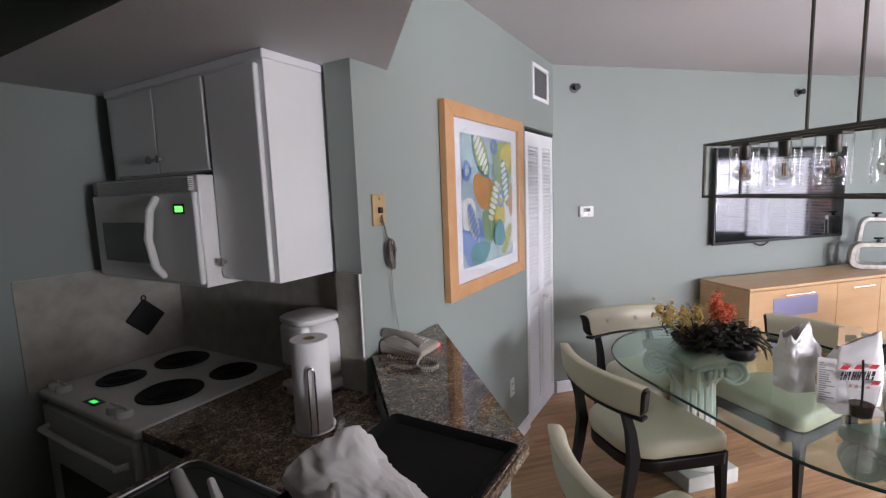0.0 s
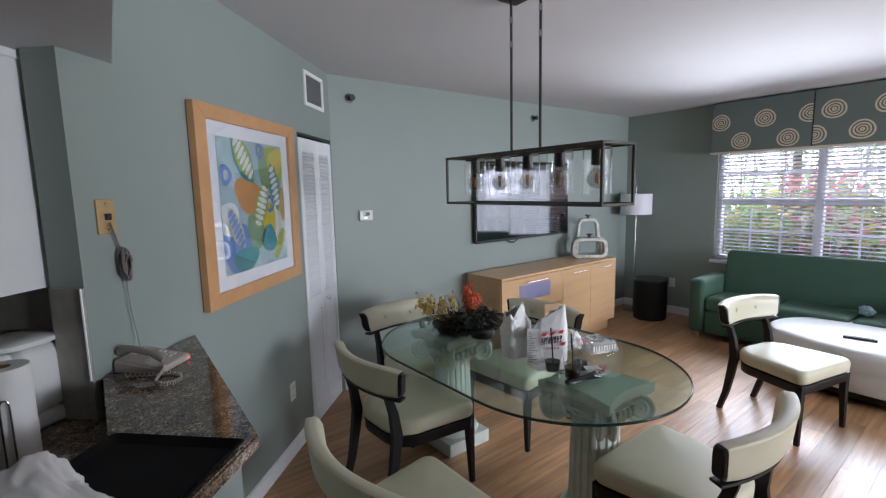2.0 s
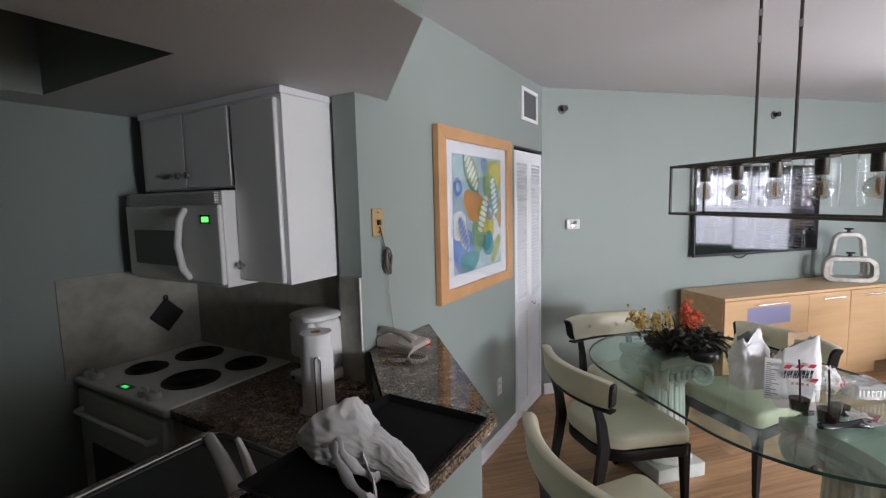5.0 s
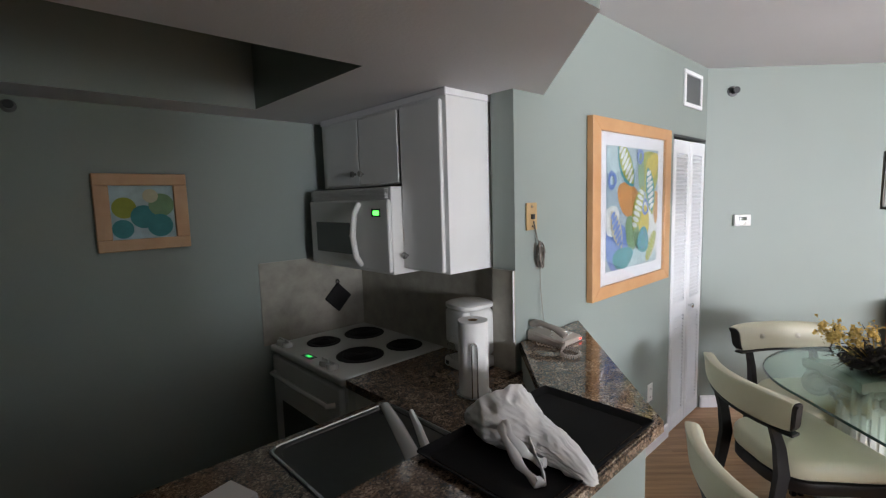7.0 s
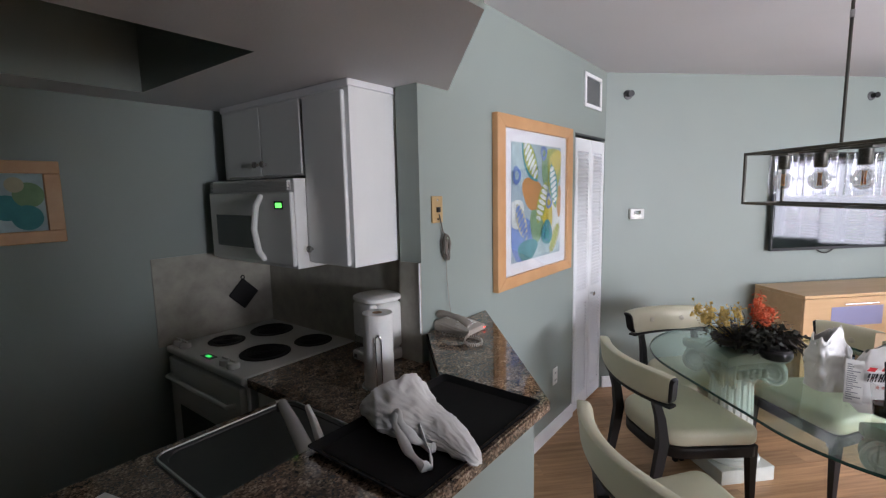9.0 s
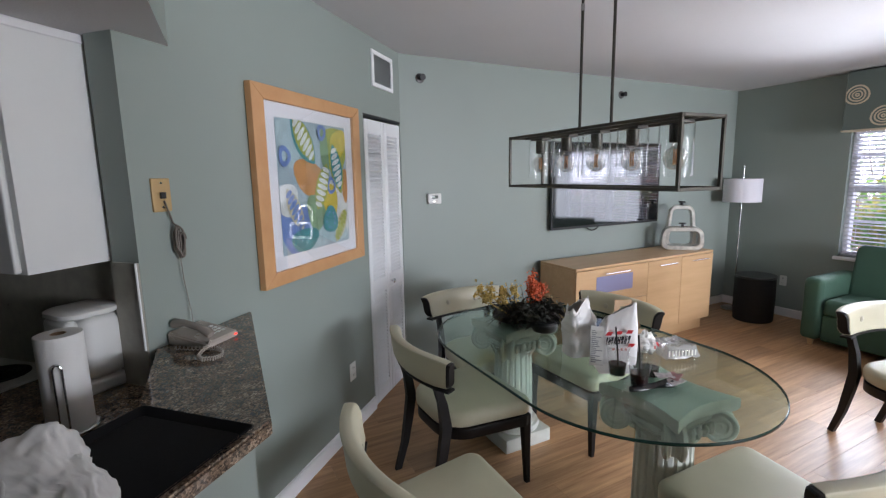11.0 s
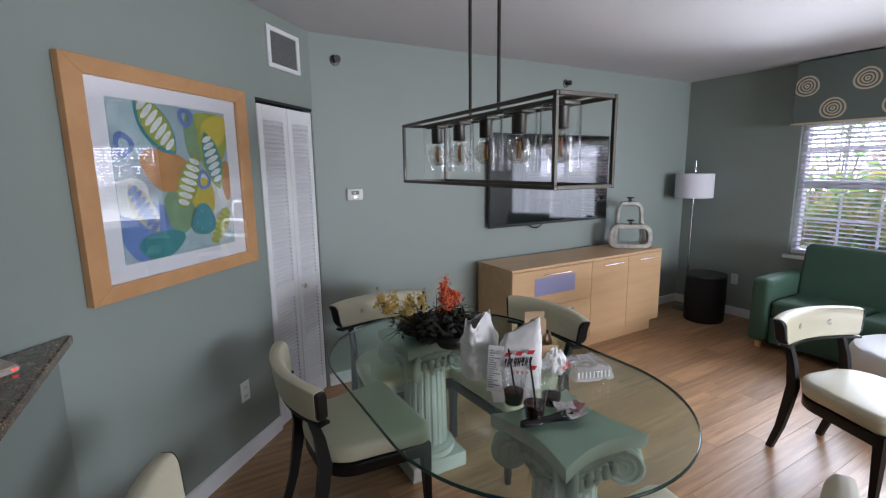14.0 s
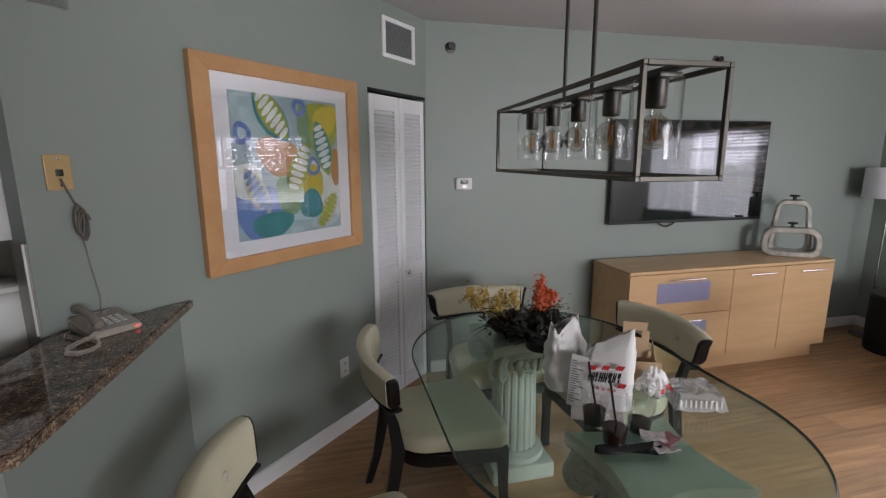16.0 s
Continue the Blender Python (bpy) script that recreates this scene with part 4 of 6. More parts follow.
# chandelier
ch = thing("chandelier", pose(1.878, 1.362, HIGH, 0, 0, -3), "dark bronze box-frame pendant with five glass shades and bulbs, off", "chandelier")
CX, CY, CZ0, CZ1, BW = 0.103, 0.505, 1.575 - HIGH, 1.815 - HIGH, 0.006
for s in (-1, 1):
    for z in (CZ0, CZ1):
        bm = B()
        box(bm, (s * CX - BW, -CY, z - BW), (s * CX + BW, CY, z + BW), 0.0015, 1)
        part("frame_bar", bm, BRONZE, ch)
        bm = B()
        box(bm, (-CX + BW, s * (CY - BW) - BW, z - BW), (CX - BW, s * (CY - BW) + BW, z + BW), 0.0015, 1)
        part("frame_bar", bm, BRONZE, ch)
    for t in (-1, 1):
        bm = B()
        box(bm, (s * CX - BW, t * (CY - BW) - BW, CZ0 + BW), (s * CX + BW, t * (CY - BW) + BW, CZ1 - BW), 0.0015, 1)
        part("upright", bm, BRONZE, ch)
bm = B()
box(bm, (-0.014, -CY + 2 * BW, CZ1 - BW), (0.014, CY - 2 * BW, CZ1 + BW), 0.0015, 1)
part("centre_bar", bm, BRONZE, ch)
for y in (-0.089, 0.098):
    bm = B()
    tube(bm, [(0, y, CZ1 + BW), (0, y, -0.02)], 0.0065, 10)
    part("rod", bm, BRONZE, ch)
    for k in range(2):
        bm = B()
        lathe(bm, [(0.0085, CZ1 + 0.5 + k * 0.11), (0.0085, CZ1 + 0.53 + k * 0.11)], 10, pose(0, y, 0))
        part("coupling", bm, STEEL, ch)
bm = B()
box(bm, (-0.06, -0.17, -0.025), (0.06, 0.13, 0.0), 0.004)
part("canopy", bm, BRONZE, ch)
SHADEGLASS = thin_glass("shade_glass", (0.985, 0.99, 0.99), 0.0, 0.015)
BULB = thin_glass("bulb_glass", (0.86, 0.85, 0.82), 0.0, 0.14)
FILA = paint("amber_filament", (0.62, 0.30, 0.08), 0.4, 0.6, var=0.1)
for k in range(5):
    y, z = -0.40 + 0.195 * k, CZ1 - BW
    bm = B()
    box(bm, (-0.028, y - 0.048, z - 0.012), (0.028, y + 0.048, z - 0.0005), 0.002)
    hold = part("socket_plate", bm, BRONZE, ch)
    bm = B()
    lathe(bm, [(0.021, z - 0.075), (0.024, z - 0.07), (0.024, z - 0.0125)], 18, pose(0, y, 0))
    part("socket", bm, BRONZE, hold)
    bm = B()
    lathe(bm, [(0.058, z - 0.192), (0.058, z - 0.0125), (0.0555, z - 0.0125), (0.0555, z - 0.192), (0.058, z - 0.192)], 36, pose(0, y, 0), False)
    part("glass_shade", bm, SHADEGLASS, hold, "clear glass cylinder")
    bm = B()
    lathe(bm, [(0.013, z - 0.0752), (0.014, z - 0.088)] + [(0.041 * math.sin(a), z - 0.128 + 0.041 * math.cos(a)) for a in (0.5 + 2.64 * q / 12 for q in range(13))], 24, pose(0, y, 0), False)
    part("bulb", bm, BULB, hold, "clear globe bulb")
    bm = B()
    tube(bm, [(0.006 * math.cos(q * 0.9), y + 0.006 * math.sin(q * 0.9), z - (0.098 if q % 2 else 0.150)) for q in range(14)], 0.0019, 5)
    part("filament", bm, FILA, hold)

# dried flower arrangement
fl = thing("flower_arrangement", pose(2.02, 2.06, TOP) @ Matrix.Diagonal((1, 1, 0.88, 1)), "dried flower arrangement in a dark basket with yellow and orange blooms", "flowers")
rnd = random.Random(21)
TWIG = paint("dark_dry_twig", (0.035, 0.026, 0.02), 0.8, var=0.4, scale=30)
DRY = paint("dark_dry_leaf", (0.026, 0.027, 0.018), 0.75, var=0.4, scale=20)
OLIVE = paint("olive_leaf", (0.13, 0.12, 0.035), 0.7, var=0.4, scale=20)
GOLD = paint("ochre_bloom", (0.50, 0.34, 0.09), 0.75, var=0.3, scale=40)
ORANGE = paint("orange_bloom", (0.60, 0.11, 0.035), 0.65, var=0.3, scale=40)
bm = B()
loft(bm, [[(fx * math.cos(2 * math.pi * k / 30), fy * math.sin(2 * math.pi * k / 30), z) for k in range(30)] for fx, fy, z in ((0.10, 0.07, 0.0), (0.15, 0.10, 0.02), (0.18, 0.12, 0.06), (0.185, 0.125, 0.065), (0.16, 0.10, 0.055))])
part("basket", bm, TWIG, fl, "low dark woven basket")
bm = B()
for _ in range(90):
    a, l = rnd.uniform(0, 6.28), rnd.uniform(0.12, 0.27)
    d = Vector((math.cos(a) * 1.25, math.sin(a) * 0.6, rnd.uniform(-0.15, 0.9))).normalized()
    p0 = Vector((rnd.uniform(-0.1, 0.1), rnd.uniform(-0.06, 0.06), 0.05))
    mid = p0 + d * l * 0.5 + Vector((0, 0, 0.03))
    end = p0 + d * l + Vector((0, 0, -0.03))
    end.z = max(end.z, 0.006)
    tube(bm, [p0, mid, end], [0.003, 0.0024, 0.001], 4)
part("twig_mass", bm, TWIG, fl)
for mt, cnt, sp, zc in ((DRY, 300, (0.12, 0.065, 0.024), 0.068), (OLIVE, 150, (0.13, 0.06, 0.045), 0.105)):
    bm = B()
    leaves(bm, (0.03, 0, zc), sp, cnt, 0.03, rnd)
    for v in bm.verts:
        v.co.z = max(v.co.z, 0.004)
    part("foliage", bm, mt, fl, "", None, 0)


# dark round pot beside the basket with drooping sprays
bm = B()
lathe(bm, [(0.045, 0.0), (0.066, 0.012), (0.076, 0.035), (0.072, 0.058), (0.06, 0.07), (0.052, 0.066), (0.01, 0.062)], 28, pose(-0.01, -0.235, 0))
part("pot", bm, paint("glossy_black_pot", (0.010, 0.009, 0.009), 0.3, var=0.2, bump=0.2), fl, "round glossy black pot")
bm = B()
leaves(bm, (0.0, -0.16, 0.085), (0.06, 0.06, 0.03), 260, 0.055, rnd, 0.0)
for v in bm.verts:
    v.co.z = max(v.co.z, 0.004)
part("foliage", bm, DRY, fl, "", None, 0)
bm = B()
for _ in range(26):
    x, y = rnd.uniform(-0.04, 0.12), rnd.uniform(-0.26, -0.06)
    tube(bm, [(x * 0.7, y * 0.5, 0.10), (x, y, 0.11 + rnd.uniform(-0.02, 0.03)), (x + 0.05, y - 0.03, 0.055), (x + 0.06 + rnd.uniform(-0.02, 0.02), y - 0.045, 0.006)], [0.004, 0.0045, 0.004, 0.0015], 5)
part("drooping_spray", bm, TWIG, fl, "dark drooping dried spray", None, 50)
bm = B()
leaves(bm, (0.10, -0.13, 0.085), (0.04, 0.04, 0.03), 130, 0.055, rnd, -0.2)
for v in bm.verts:
    v.co.z = max(v.co.z, 0.004)
part("foliage", bm, DRY, fl, "", None, 0)


def bloom(x, y, z, mt, n, r, tall, name):
    bm = B()
    tube(bm, [(x * 0.3, y * 0.3, 0.05), (x * 0.8, y * 0.8, z * 0.7), (x, y, z)], 0.0028, 5)
    for _ in range(n):
        t = rnd.random()
        a, rr = rnd.uniform(0, 6.28), r * math.sqrt(rnd.random()) * (1.15 - 0.7 * t)
        bmesh.ops.create_icosphere(bm, subdivisions=1, radius=rnd.uniform(0.004, 0.009), matrix=Matrix.Translation((x + rr * math.cos(a), y + rr * math.sin(a), z - tall / 2 + tall * t)) @ Matrix.Diagonal((1, 1, 1.3, 1)))
    leaves(bm, (x, y, z), (r * 0.6, r * 0.6, tall * 0.4), n, 0.026, rnd)
    part(name, bm, mt, fl, "", None, 0)


for x, y, z in ((-0.25, -0.02, 0.20), (-0.20, 0.02, 0.22), (-0.16, -0.04, 0.19), (-0.10, 0.03, 0.2), (-0.27, 0.03, 0.235), (-0.06, -0.02, 0.21)):
    bloom(x, y, z, GOLD, 40, 0.030, 0.075, "yellow_bloom")
for x, y, z, tl in ((0.10, 0.02, 0.24, 0.12), (0.07, -0.05, 0.19, 0.08), (0.13, -0.02, 0.20, 0.07)):
    bloom(x, y, z, ORANGE, 80, 0.038, tl, "orange_bloom")

# take-away bags, box, cups
FILM = paint("thin_white_film", (0.80, 0.79, 0.77), 0.45, var=0.03, scale=8, bump=0.5, bscale=25)
FILM.node_tree.nodes["Principled BSDF"].inputs["Subsurface Weight"].default_value = 0.3
FILM.node_tree.nodes["Principled BSDF"].inputs["Subsurface Radius"].default_value = (0.02, 0.02, 0.02)


def sack(w, d, h, seed, crumple=0.016, lean=0.0, pinch=0.35, side=0.12, peak=0.0):
    """A standing crumpled bag: creased sides and an uneven mouth."""
    bm, n, rows = B(), 64, 26
    rings = []
    for j in range(rows + 1):
        t = j / rows
        ring = []
        for k in range(n):
            a = 2 * math.pi * k / n
            c, s = math.cos(a), math.sin(a)
            x, y = w / 2 * math.copysign(abs(c) ** 0.45, c), d / 2 * math.copysign(abs(s) ** 0.45, s)
            f = 1 - pinch * max(0.0, t - 0.62) / 0.38
            p = Vector((x * (1 - side * max(0.0, t - 0.55) / 0.45) + lean * t * t, y * f, h * t))
            q = noise.noise(Vector((x * 14, y * 14, h * t * 11 + seed))) + 0.6 * abs(noise.noise(Vector((x * 33, y * 33, t * h * 26 + seed))))
            p += Vector((c, s, 0)) * crumple * q * min(1, t * 5 + 0.1)
            p.z += peak * (x / w) * max(0.0, t - 0.4) / 0.6
            if t > 0.9:
                p.z += 0.035 * noise.noise(Vector((a * 1.5, seed, 2.0)))
            ring.append(p)
        rings.append(ring)
    low = [[p * 1 for p in r] for r in rings]
    inner = [[Vector((p.x * 0.955, p.y * 0.93, p.z)) for p in r] for r in rings[:3:-1]]
    loft(bm, low + inner, True)
    for v in bm.verts:
        v.co.z = max(v.co.z, 0.0)
    return bm


bagA = thing("plastic_bag", pose(1.945, 1.50, TOP, 0, 0, -10), "crumpled thin white plastic bag standing on the glass table", "bag")
part("bag_body", sack(0.125, 0.12, 0.25, 3.0, 0.022, pinch=0.6, side=0.3, peak=0.05), FILM, bagA)
bagB = thing("takeaway_bag", pose(2.03, 1.34, TOP, 0, 0, -36), "white paper take-away bag printed in black and red", "bag")
part("bag_body", sack(0.175, 0.105, 0.245, 9.0, 0.008, pinch=0.9, side=0.2, peak=0.085, lean=0.012), FILM, bagB)
INK = paint("black_print", (0.012, 0.01, 0.012), 0.6, var=0.1, bump=0)
REDINK = paint("red_print", (0.55, 0.02, 0.025), 0.6, var=0.1, bump=0)
SLANT = ((-0.058, 0.007, 0), (-0.047, 0.010, 1), (-0.035, 0.007, 0), (-0.022, 0.012, 1), (-0.008, 0.012, 1), (0.006, 0.012, 0), (0.022, 0.010, 1), (0.036, 0.010, 0))
bm = B()
for x, w, two in SLANT:
    z0 = 0.098 + 0.12 * (x + 0.06)
    for a, b, za, zb in ((0, 0.42, 0, 0.036), (0.6, 1, 0.0, 0.036), (0.42, 0.6, 0.014, 0.022)) if two else ((0, 1, 0.016, 0.036), (0.4, 1, 0, 0.014)):
        q = [bm.verts.new((x + w * f + 0.2 * (z - 0.015), -0.0645, z0 + z)) for f, z in ((a, za), (b, za), (b, zb), (a, zb))]
        bm.faces.new(q)
part("printed_mark", bm, INK, bagB, "bold black printed mark", None, 0)
for x, z in ((-0.045, 0.143), (-0.002, 0.149), (0.043, 0.155), (0.052, 0.092)):
    bm = B()
    q = [bm.verts.new(p) for p in ((x - 0.016, -0.0645, z), (x + 0.008, -0.0645, z), (x + 0.018, -0.0645, z + 0.017), (x - 0.006, -0.0645, z + 0.017))]
    bm.faces.new(q)
    part("printed_chevron", bm, REDINK, bagB, "red printed chevron", None, 0)
bm = B()
for k in range(4):
    q = [bm.verts.new(p) for p in ((-0.03 + 0.018 * k, -0.0645, 0.074), (-0.018 + 0.018 * k, -0.0645, 0.074), (-0.02 + 0.018 * k, -0.0645, 0.086), (-0.028 + 0.018 * k, -0.0645, 0.086))]
    bm.faces.new(q)
part("small_print", bm, paint("pale_red_print", (0.6, 0.25, 0.22), 0.6, var=0.1, bump=0), bagB, "pale red small print", None, 0)

rc = thing("receipt", pose(1.93, 1.36, TOP, 0, 0, -48), "long paper receipt with grey print leaning on the bag", "receipt")
bm = B()
loft(bm, [[(x, -0.03 + 0.045 * t + 0.004 * math.sin(t * 7), 0.172 * t) for x in (-0.03, 0.03)] + [(x, -0.0288 + 0.045 * t + 0.004 * math.sin(t * 7), 0.172 * t) for x in (0.03, -0.03)] for t in (k / 10 for k in range(11))])
part("sheet", bm, PAPER, rc)
bm = B()
rnd2 = random.Random(8)
for k in range(17):
    t = 0.08 + 0.05 * k
    yy = -0.0312 + 0.045 * t + 0.004 * math.sin(t * 7)
    x0, x1 = -0.024, rnd2.uniform(-0.01, 0.024)
    q = [bm.verts.new(p) for p in ((x0, yy - 0.0006, 0.172 * t), (x1, yy - 0.0006, 0.172 * t), (x1, yy + 0.0004, 0.172 * t + 0.004), (x0, yy + 0.0004, 0.172 * t + 0.004))]
    bm.faces.new(q)
part("print_lines", bm, paint("grey_print", (0.3, 0.3, 0.31), 0.8, var=0.1, bump=0), rc, "grey printed lines", None, 0)
nk = thing("napkin", pose(1.955, 1.27, TOP, 0, 0, -30), "flat white paper napkin lying under the cups", "napkin")
bm = B()
box(bm, (-0.085, -0.05, 0), (0.085, 0.05, 0.0012))
part("sheet", bm, PAPER, nk)

KRAFT = paint("brown_cardboard", (0.46, 0.31, 0.185), 0.8, var=0.06, bump=0.2)
car = thing("drink_carrier", pose(2.26, 1.50, TOP, 0, 0, -25), "brown cardboard drink carrier with a handle hole", "carton")
bm = B()
for a, b in (((-0.09, -0.06, 0), (0.09, -0.057, 0.085)), ((-0.09, 0.057, 0), (0.09, 0.06, 0.085)), ((-0.09, -0.057, 0), (-0.087, 0.057, 0.1)), ((0.087, -0.057, 0), (0.09, 0.057, 0.06)), ((-0.087, -0.057, 0), (0.087, 0.057, 0.003))):
    box(bm, a, b)
part("tray_body", bm, KRAFT, car)
bm = B()
for a, b in (((-0.05, -0.0015, 0.003), (0.05, 0.0015, 0.16)), ((-0.05, -0.0015, 0.16), (-0.022, 0.0015, 0.19)), ((0.022, -0.0015, 0.16), (0.05, 0.0015, 0.19)), ((-0.05, -0.0015, 0.19), (0.04, 0.0015, 0.225))):
    box(bm, a, b)
part("handle_panel", bm, KRAFT, car)
bm = B()
loft(bm, [[(0.065, -0.05, z0), (0.067, -0.05, z0), (0.067, 0.01, z1), (0.065, 0.01, z1)] for z0, z1 in ((0.06, 0.06), (0.10, 0.145))])
part("torn_flap", bm, KRAFT, car)

CUP = thin_glass("clear_cup_plastic", (0.93, 0.93, 0.93), 0.05, 0.1)
COLA = paint("dark_cola", (0.022, 0.006, 0.004), 0.08, var=0.1, bump=0)


def cup(x, y, fill, straw):
    c = thing("plastic_cup", pose(x, y, TOP + (0.0014 if y > 1.2 else 0)) @ Matrix.Scale(1.12, 4), "clear plastic cup half full of dark cola" + (" with a black straw" if straw else ""), "cup", "cups on the table")
    bm = B()
    lathe(bm, [(0.0, 0.0005), (0.029, 0.0005), (0.030, 0.003), (0.043, 0.115), (0.0455, 0.117), (0.0455, 0.119), (0.0425, 0.119)], 30, I4, False)
    part("cup_wall", bm, CUP, c)
    bm = B()
    lathe(bm, [(0.028, 0.004), (0.0285 + 0.0115 * fill / 0.115, fill), (0.005, fill + 0.0004)], 28)
    part("drink", bm, COLA, c, "dark cola")
    if straw:
        bm = B()
        tube(bm, [(0.018, 0.01, 0.012), (-0.02, -0.012, 0.13), (-0.04, -0.02, 0.205)], 0.0033, 8)
        part("straw", bm, BLACK, c, "black drinking straw")


cup(1.915, 1.225, 0.045, True)
cup(1.915, 1.11, 0.05, True)
cup(2.03, 1.15, 0.035, False)

cl = thing("takeout_container", pose(2.33, 1.26, TOP, 0, 0, -20), "clear plastic clamshell wrapped in a thin crumpled bag", "container")
bm = B()
loft(bm, superpad(0.17, 0.17, -0.08, 0.08, 0.0, 0.055, 0.012))
part("clamshell", bm, CUP, cl, "clear plastic clamshell box", None, 50)
for k in range(9):
    bm = B()
    box(bm, (-0.075 + 0.0165 * k, -0.084, 0.022), (-0.069 + 0.0165 * k, -0.0805, 0.05), 0.0012, 1)
    part("rib", bm, WHITEPL, cl, "moulded rib")
CLEARFILM = paint("clear_film", (0.86, 0.87, 0.90), 0.12, var=0.03, bump=0.4, bscale=30)
CLEARFILM.node_tree.nodes["Principled BSDF"].inputs["Alpha"].default_value = 0.3
bm = B()
bmesh.ops.create_grid(bm, x_segments=40, y_segments=34, size=1.0, matrix=Matrix.Diagonal((0.088, 0.086, 1, 1)))
for v in bm.verts:
    e = max(abs(v.co.x) / 0.088, abs(v.co.y) / 0.086)
    fold = abs(noise.noise(Vector((v.co.x * 26, v.co.y * 26, 3)))) * 0.016 + abs(noise.noise(Vector((v.co.x * 60, v.co.y * 60, 7)))) * 0.007
    v.co.z = 0.0575 + fold if e < 0.8 else 0.0575 + fold - (e - 0.8) / 0.2 * 0.05
part("wrap_film", bm, CLEARFILM, cl, "crumpled clear film", None, 60)
tw = thing("film_twist", pose(2.215, 1.325, TOP, 0, 0, 20), "twisted clump of thin white bag with red print", "bag")
bm = B()
bmesh.ops.create_icosphere(bm, subdivisions=4, radius=1.0)
for v in bm.verts:
    n = abs(noise.noise(v.co * 2.0 + Vector((2, 0, 0)))) * 0.6 + abs(noise.noise(v.co * 5.0)) * 0.3
    up = max(0.0, v.co.z)
    v.co = Vector((v.co.x * 0.062 * (1 - 0.6 * up), v.co.y * 0.05 * (1 - 0.6 * up), v.co.z * 0.055)) * (0.75 + n)
zl = min(v.co.z for v in bm.verts)
for v in bm.verts:
    v.co.z -= zl
part("bag_body", bm, FILM, tw, "", None, 60)
for k, (x, z) in enumerate(((-0.03, 0.05), (0.0, 0.06), (0.025, 0.045))):
    bm = B()
    q = [bm.verts.new(p) for p in ((x - 0.012, -0.056, z), (x + 0.009, -0.057, z - 0.004), (x + 0.012, -0.052, z + 0.012), (x - 0.006, -0.051, z + 0.011))]
    bm.faces.new(q)
    part("printed_patch", bm, REDINK, tw, "red printed patch", None, 0)

ut = thing("cutlery_pack", pose(1.955, 1.055, TOP, 0, 0, -14), "glossy black plastic cutlery bundle with foil condiment packets", "cutlery")
bm = B()
loft(bm, [[(x, w * math.cos(a) * (1 + 0.18 * math.sin(3 * a + x * 40)), h * (1 + math.sin(a)) * (1 + 0.15 * math.sin(5 * a + x * 60))) for a in (2 * math.pi * k / 18 for k in range(18))] for x, w, h in ((-0.125, 0.006, 0.004), (-0.118, 0.016, 0.009), (-0.09, 0.021, 0.011), (-0.05, 0.017, 0.011), (-0.015, 0.014, 0.010), (0.02, 0.019, 0.013), (0.05, 0.026, 0.014), (0.075, 0.020, 0.012), (0.085, 0.008, 0.006))])
part("sleeve", bm, paint("glossy_black_film", (0.008, 0.008, 0.009), 0.18, var=0.2, bump=0.5, bscale=60), ut, "glossy black wrapped cutlery")
FOIL = paint("foil_packet", (0.55, 0.5, 0.5), 0.3, 0.5, var=0.4, scale=60, bump=0.4, bscale=80)
for k, (x, y, r) in enumerate(((0.075, -0.012, 10), (0.10, 0.022, 35), (0.06, 0.032, -15))):
    bm = B()
    bmesh.ops.create_grid(bm, x_segments=10, y_segments=8, size=1.0, matrix=pose(x, y, 0.020 + 0.004 * k, 0, 0, r) @ Matrix.Diagonal((0.036, 0.024, 1, 1)))
    for v in bm.verts:
        v.co.z += 0.006 * noise.noise(v.co * 60) + 0.003
    ex = bmesh.ops.extrude_face_region(bm, geom=bm.faces[:])
    for v in ex["geom"]:
        if isinstance(v, bmesh.types.BMVert):
            v.co.z += 0.003
    part("packet", bm, FOIL if k != 1 else paint("red_packet", (0.28, 0.11, 0.11), 0.35, var=0.5, scale=60), ut, "", None, 40)

# ---- slanted wall: picture, closet ----
def louvre_door(u0, u1, knob):
    d = thing("closet_door", K @ pose(u0, -0.004, 0.012), "white bifold closet door leaf with louvred panels", "door", "bifold closet leaves")
    w, h, st = u1 - u0 - 0.004, 2.0, 0.045
    for a, b in (((0, 0, 0), (st, 0.03, h)), ((w - st, 0, 0), (w, 0.03, h)), ((st, 0, 0), (w - st, 0.03, 0.11)), ((st, 0, 0.80), (w - st, 0.03, 0.90)), ((st, 0, h - 0.09), (w - st, 0.03, h))):
        bm = B()
        box(bm, a, b, 0.002, 1)
        part("door_rail" if b[0] - a[0] > 0.1 else "door_stile", bm, LOUVRE, d)
    bm = B()
    box(bm, (st + 0.0005, -0.0185, -0.0035), (w - st - 0.0005, 0.0185, 0.0035), 0.001, 1, pose(0, 0, 0, 42))
    sl = mesh_of("louvre", bm, LOUVRE, 0)
    for z0, z1, n in ((0.11, 0.80, 27), (0.90, h - 0.09, 40)):
        for k in range(n):
            part("louvre", sl, None, d, "", pose(0, 0.015, z0 + (k + 0.5) * (z1 - z0) / n))
    if knob:
        bm = B()
        lathe(bm, [(0.008, 0), (0.008, 0.014), (0.016, 0.02), (0.017, 0.03), (0.008, 0.036)], 16, pose(st / 2 + 0.01, 0, 0.85, 90))
        part("knob", bm, CHROME, d, "small metal knob")


louvre_door(1.565, 1.86, False)
louvre_door(1.862, 2.143, True)
tr = thing("closet_track", K @ pose(1.56, 0, 2.018), "dark metal bifold track above the closet door", "track", "", "structure")
bm = B()
box(bm, (0, -0.002, 0.008), (0.6, 0.06, 0.027), 0.002, 1)
part("rail", bm, BLACK, tr)

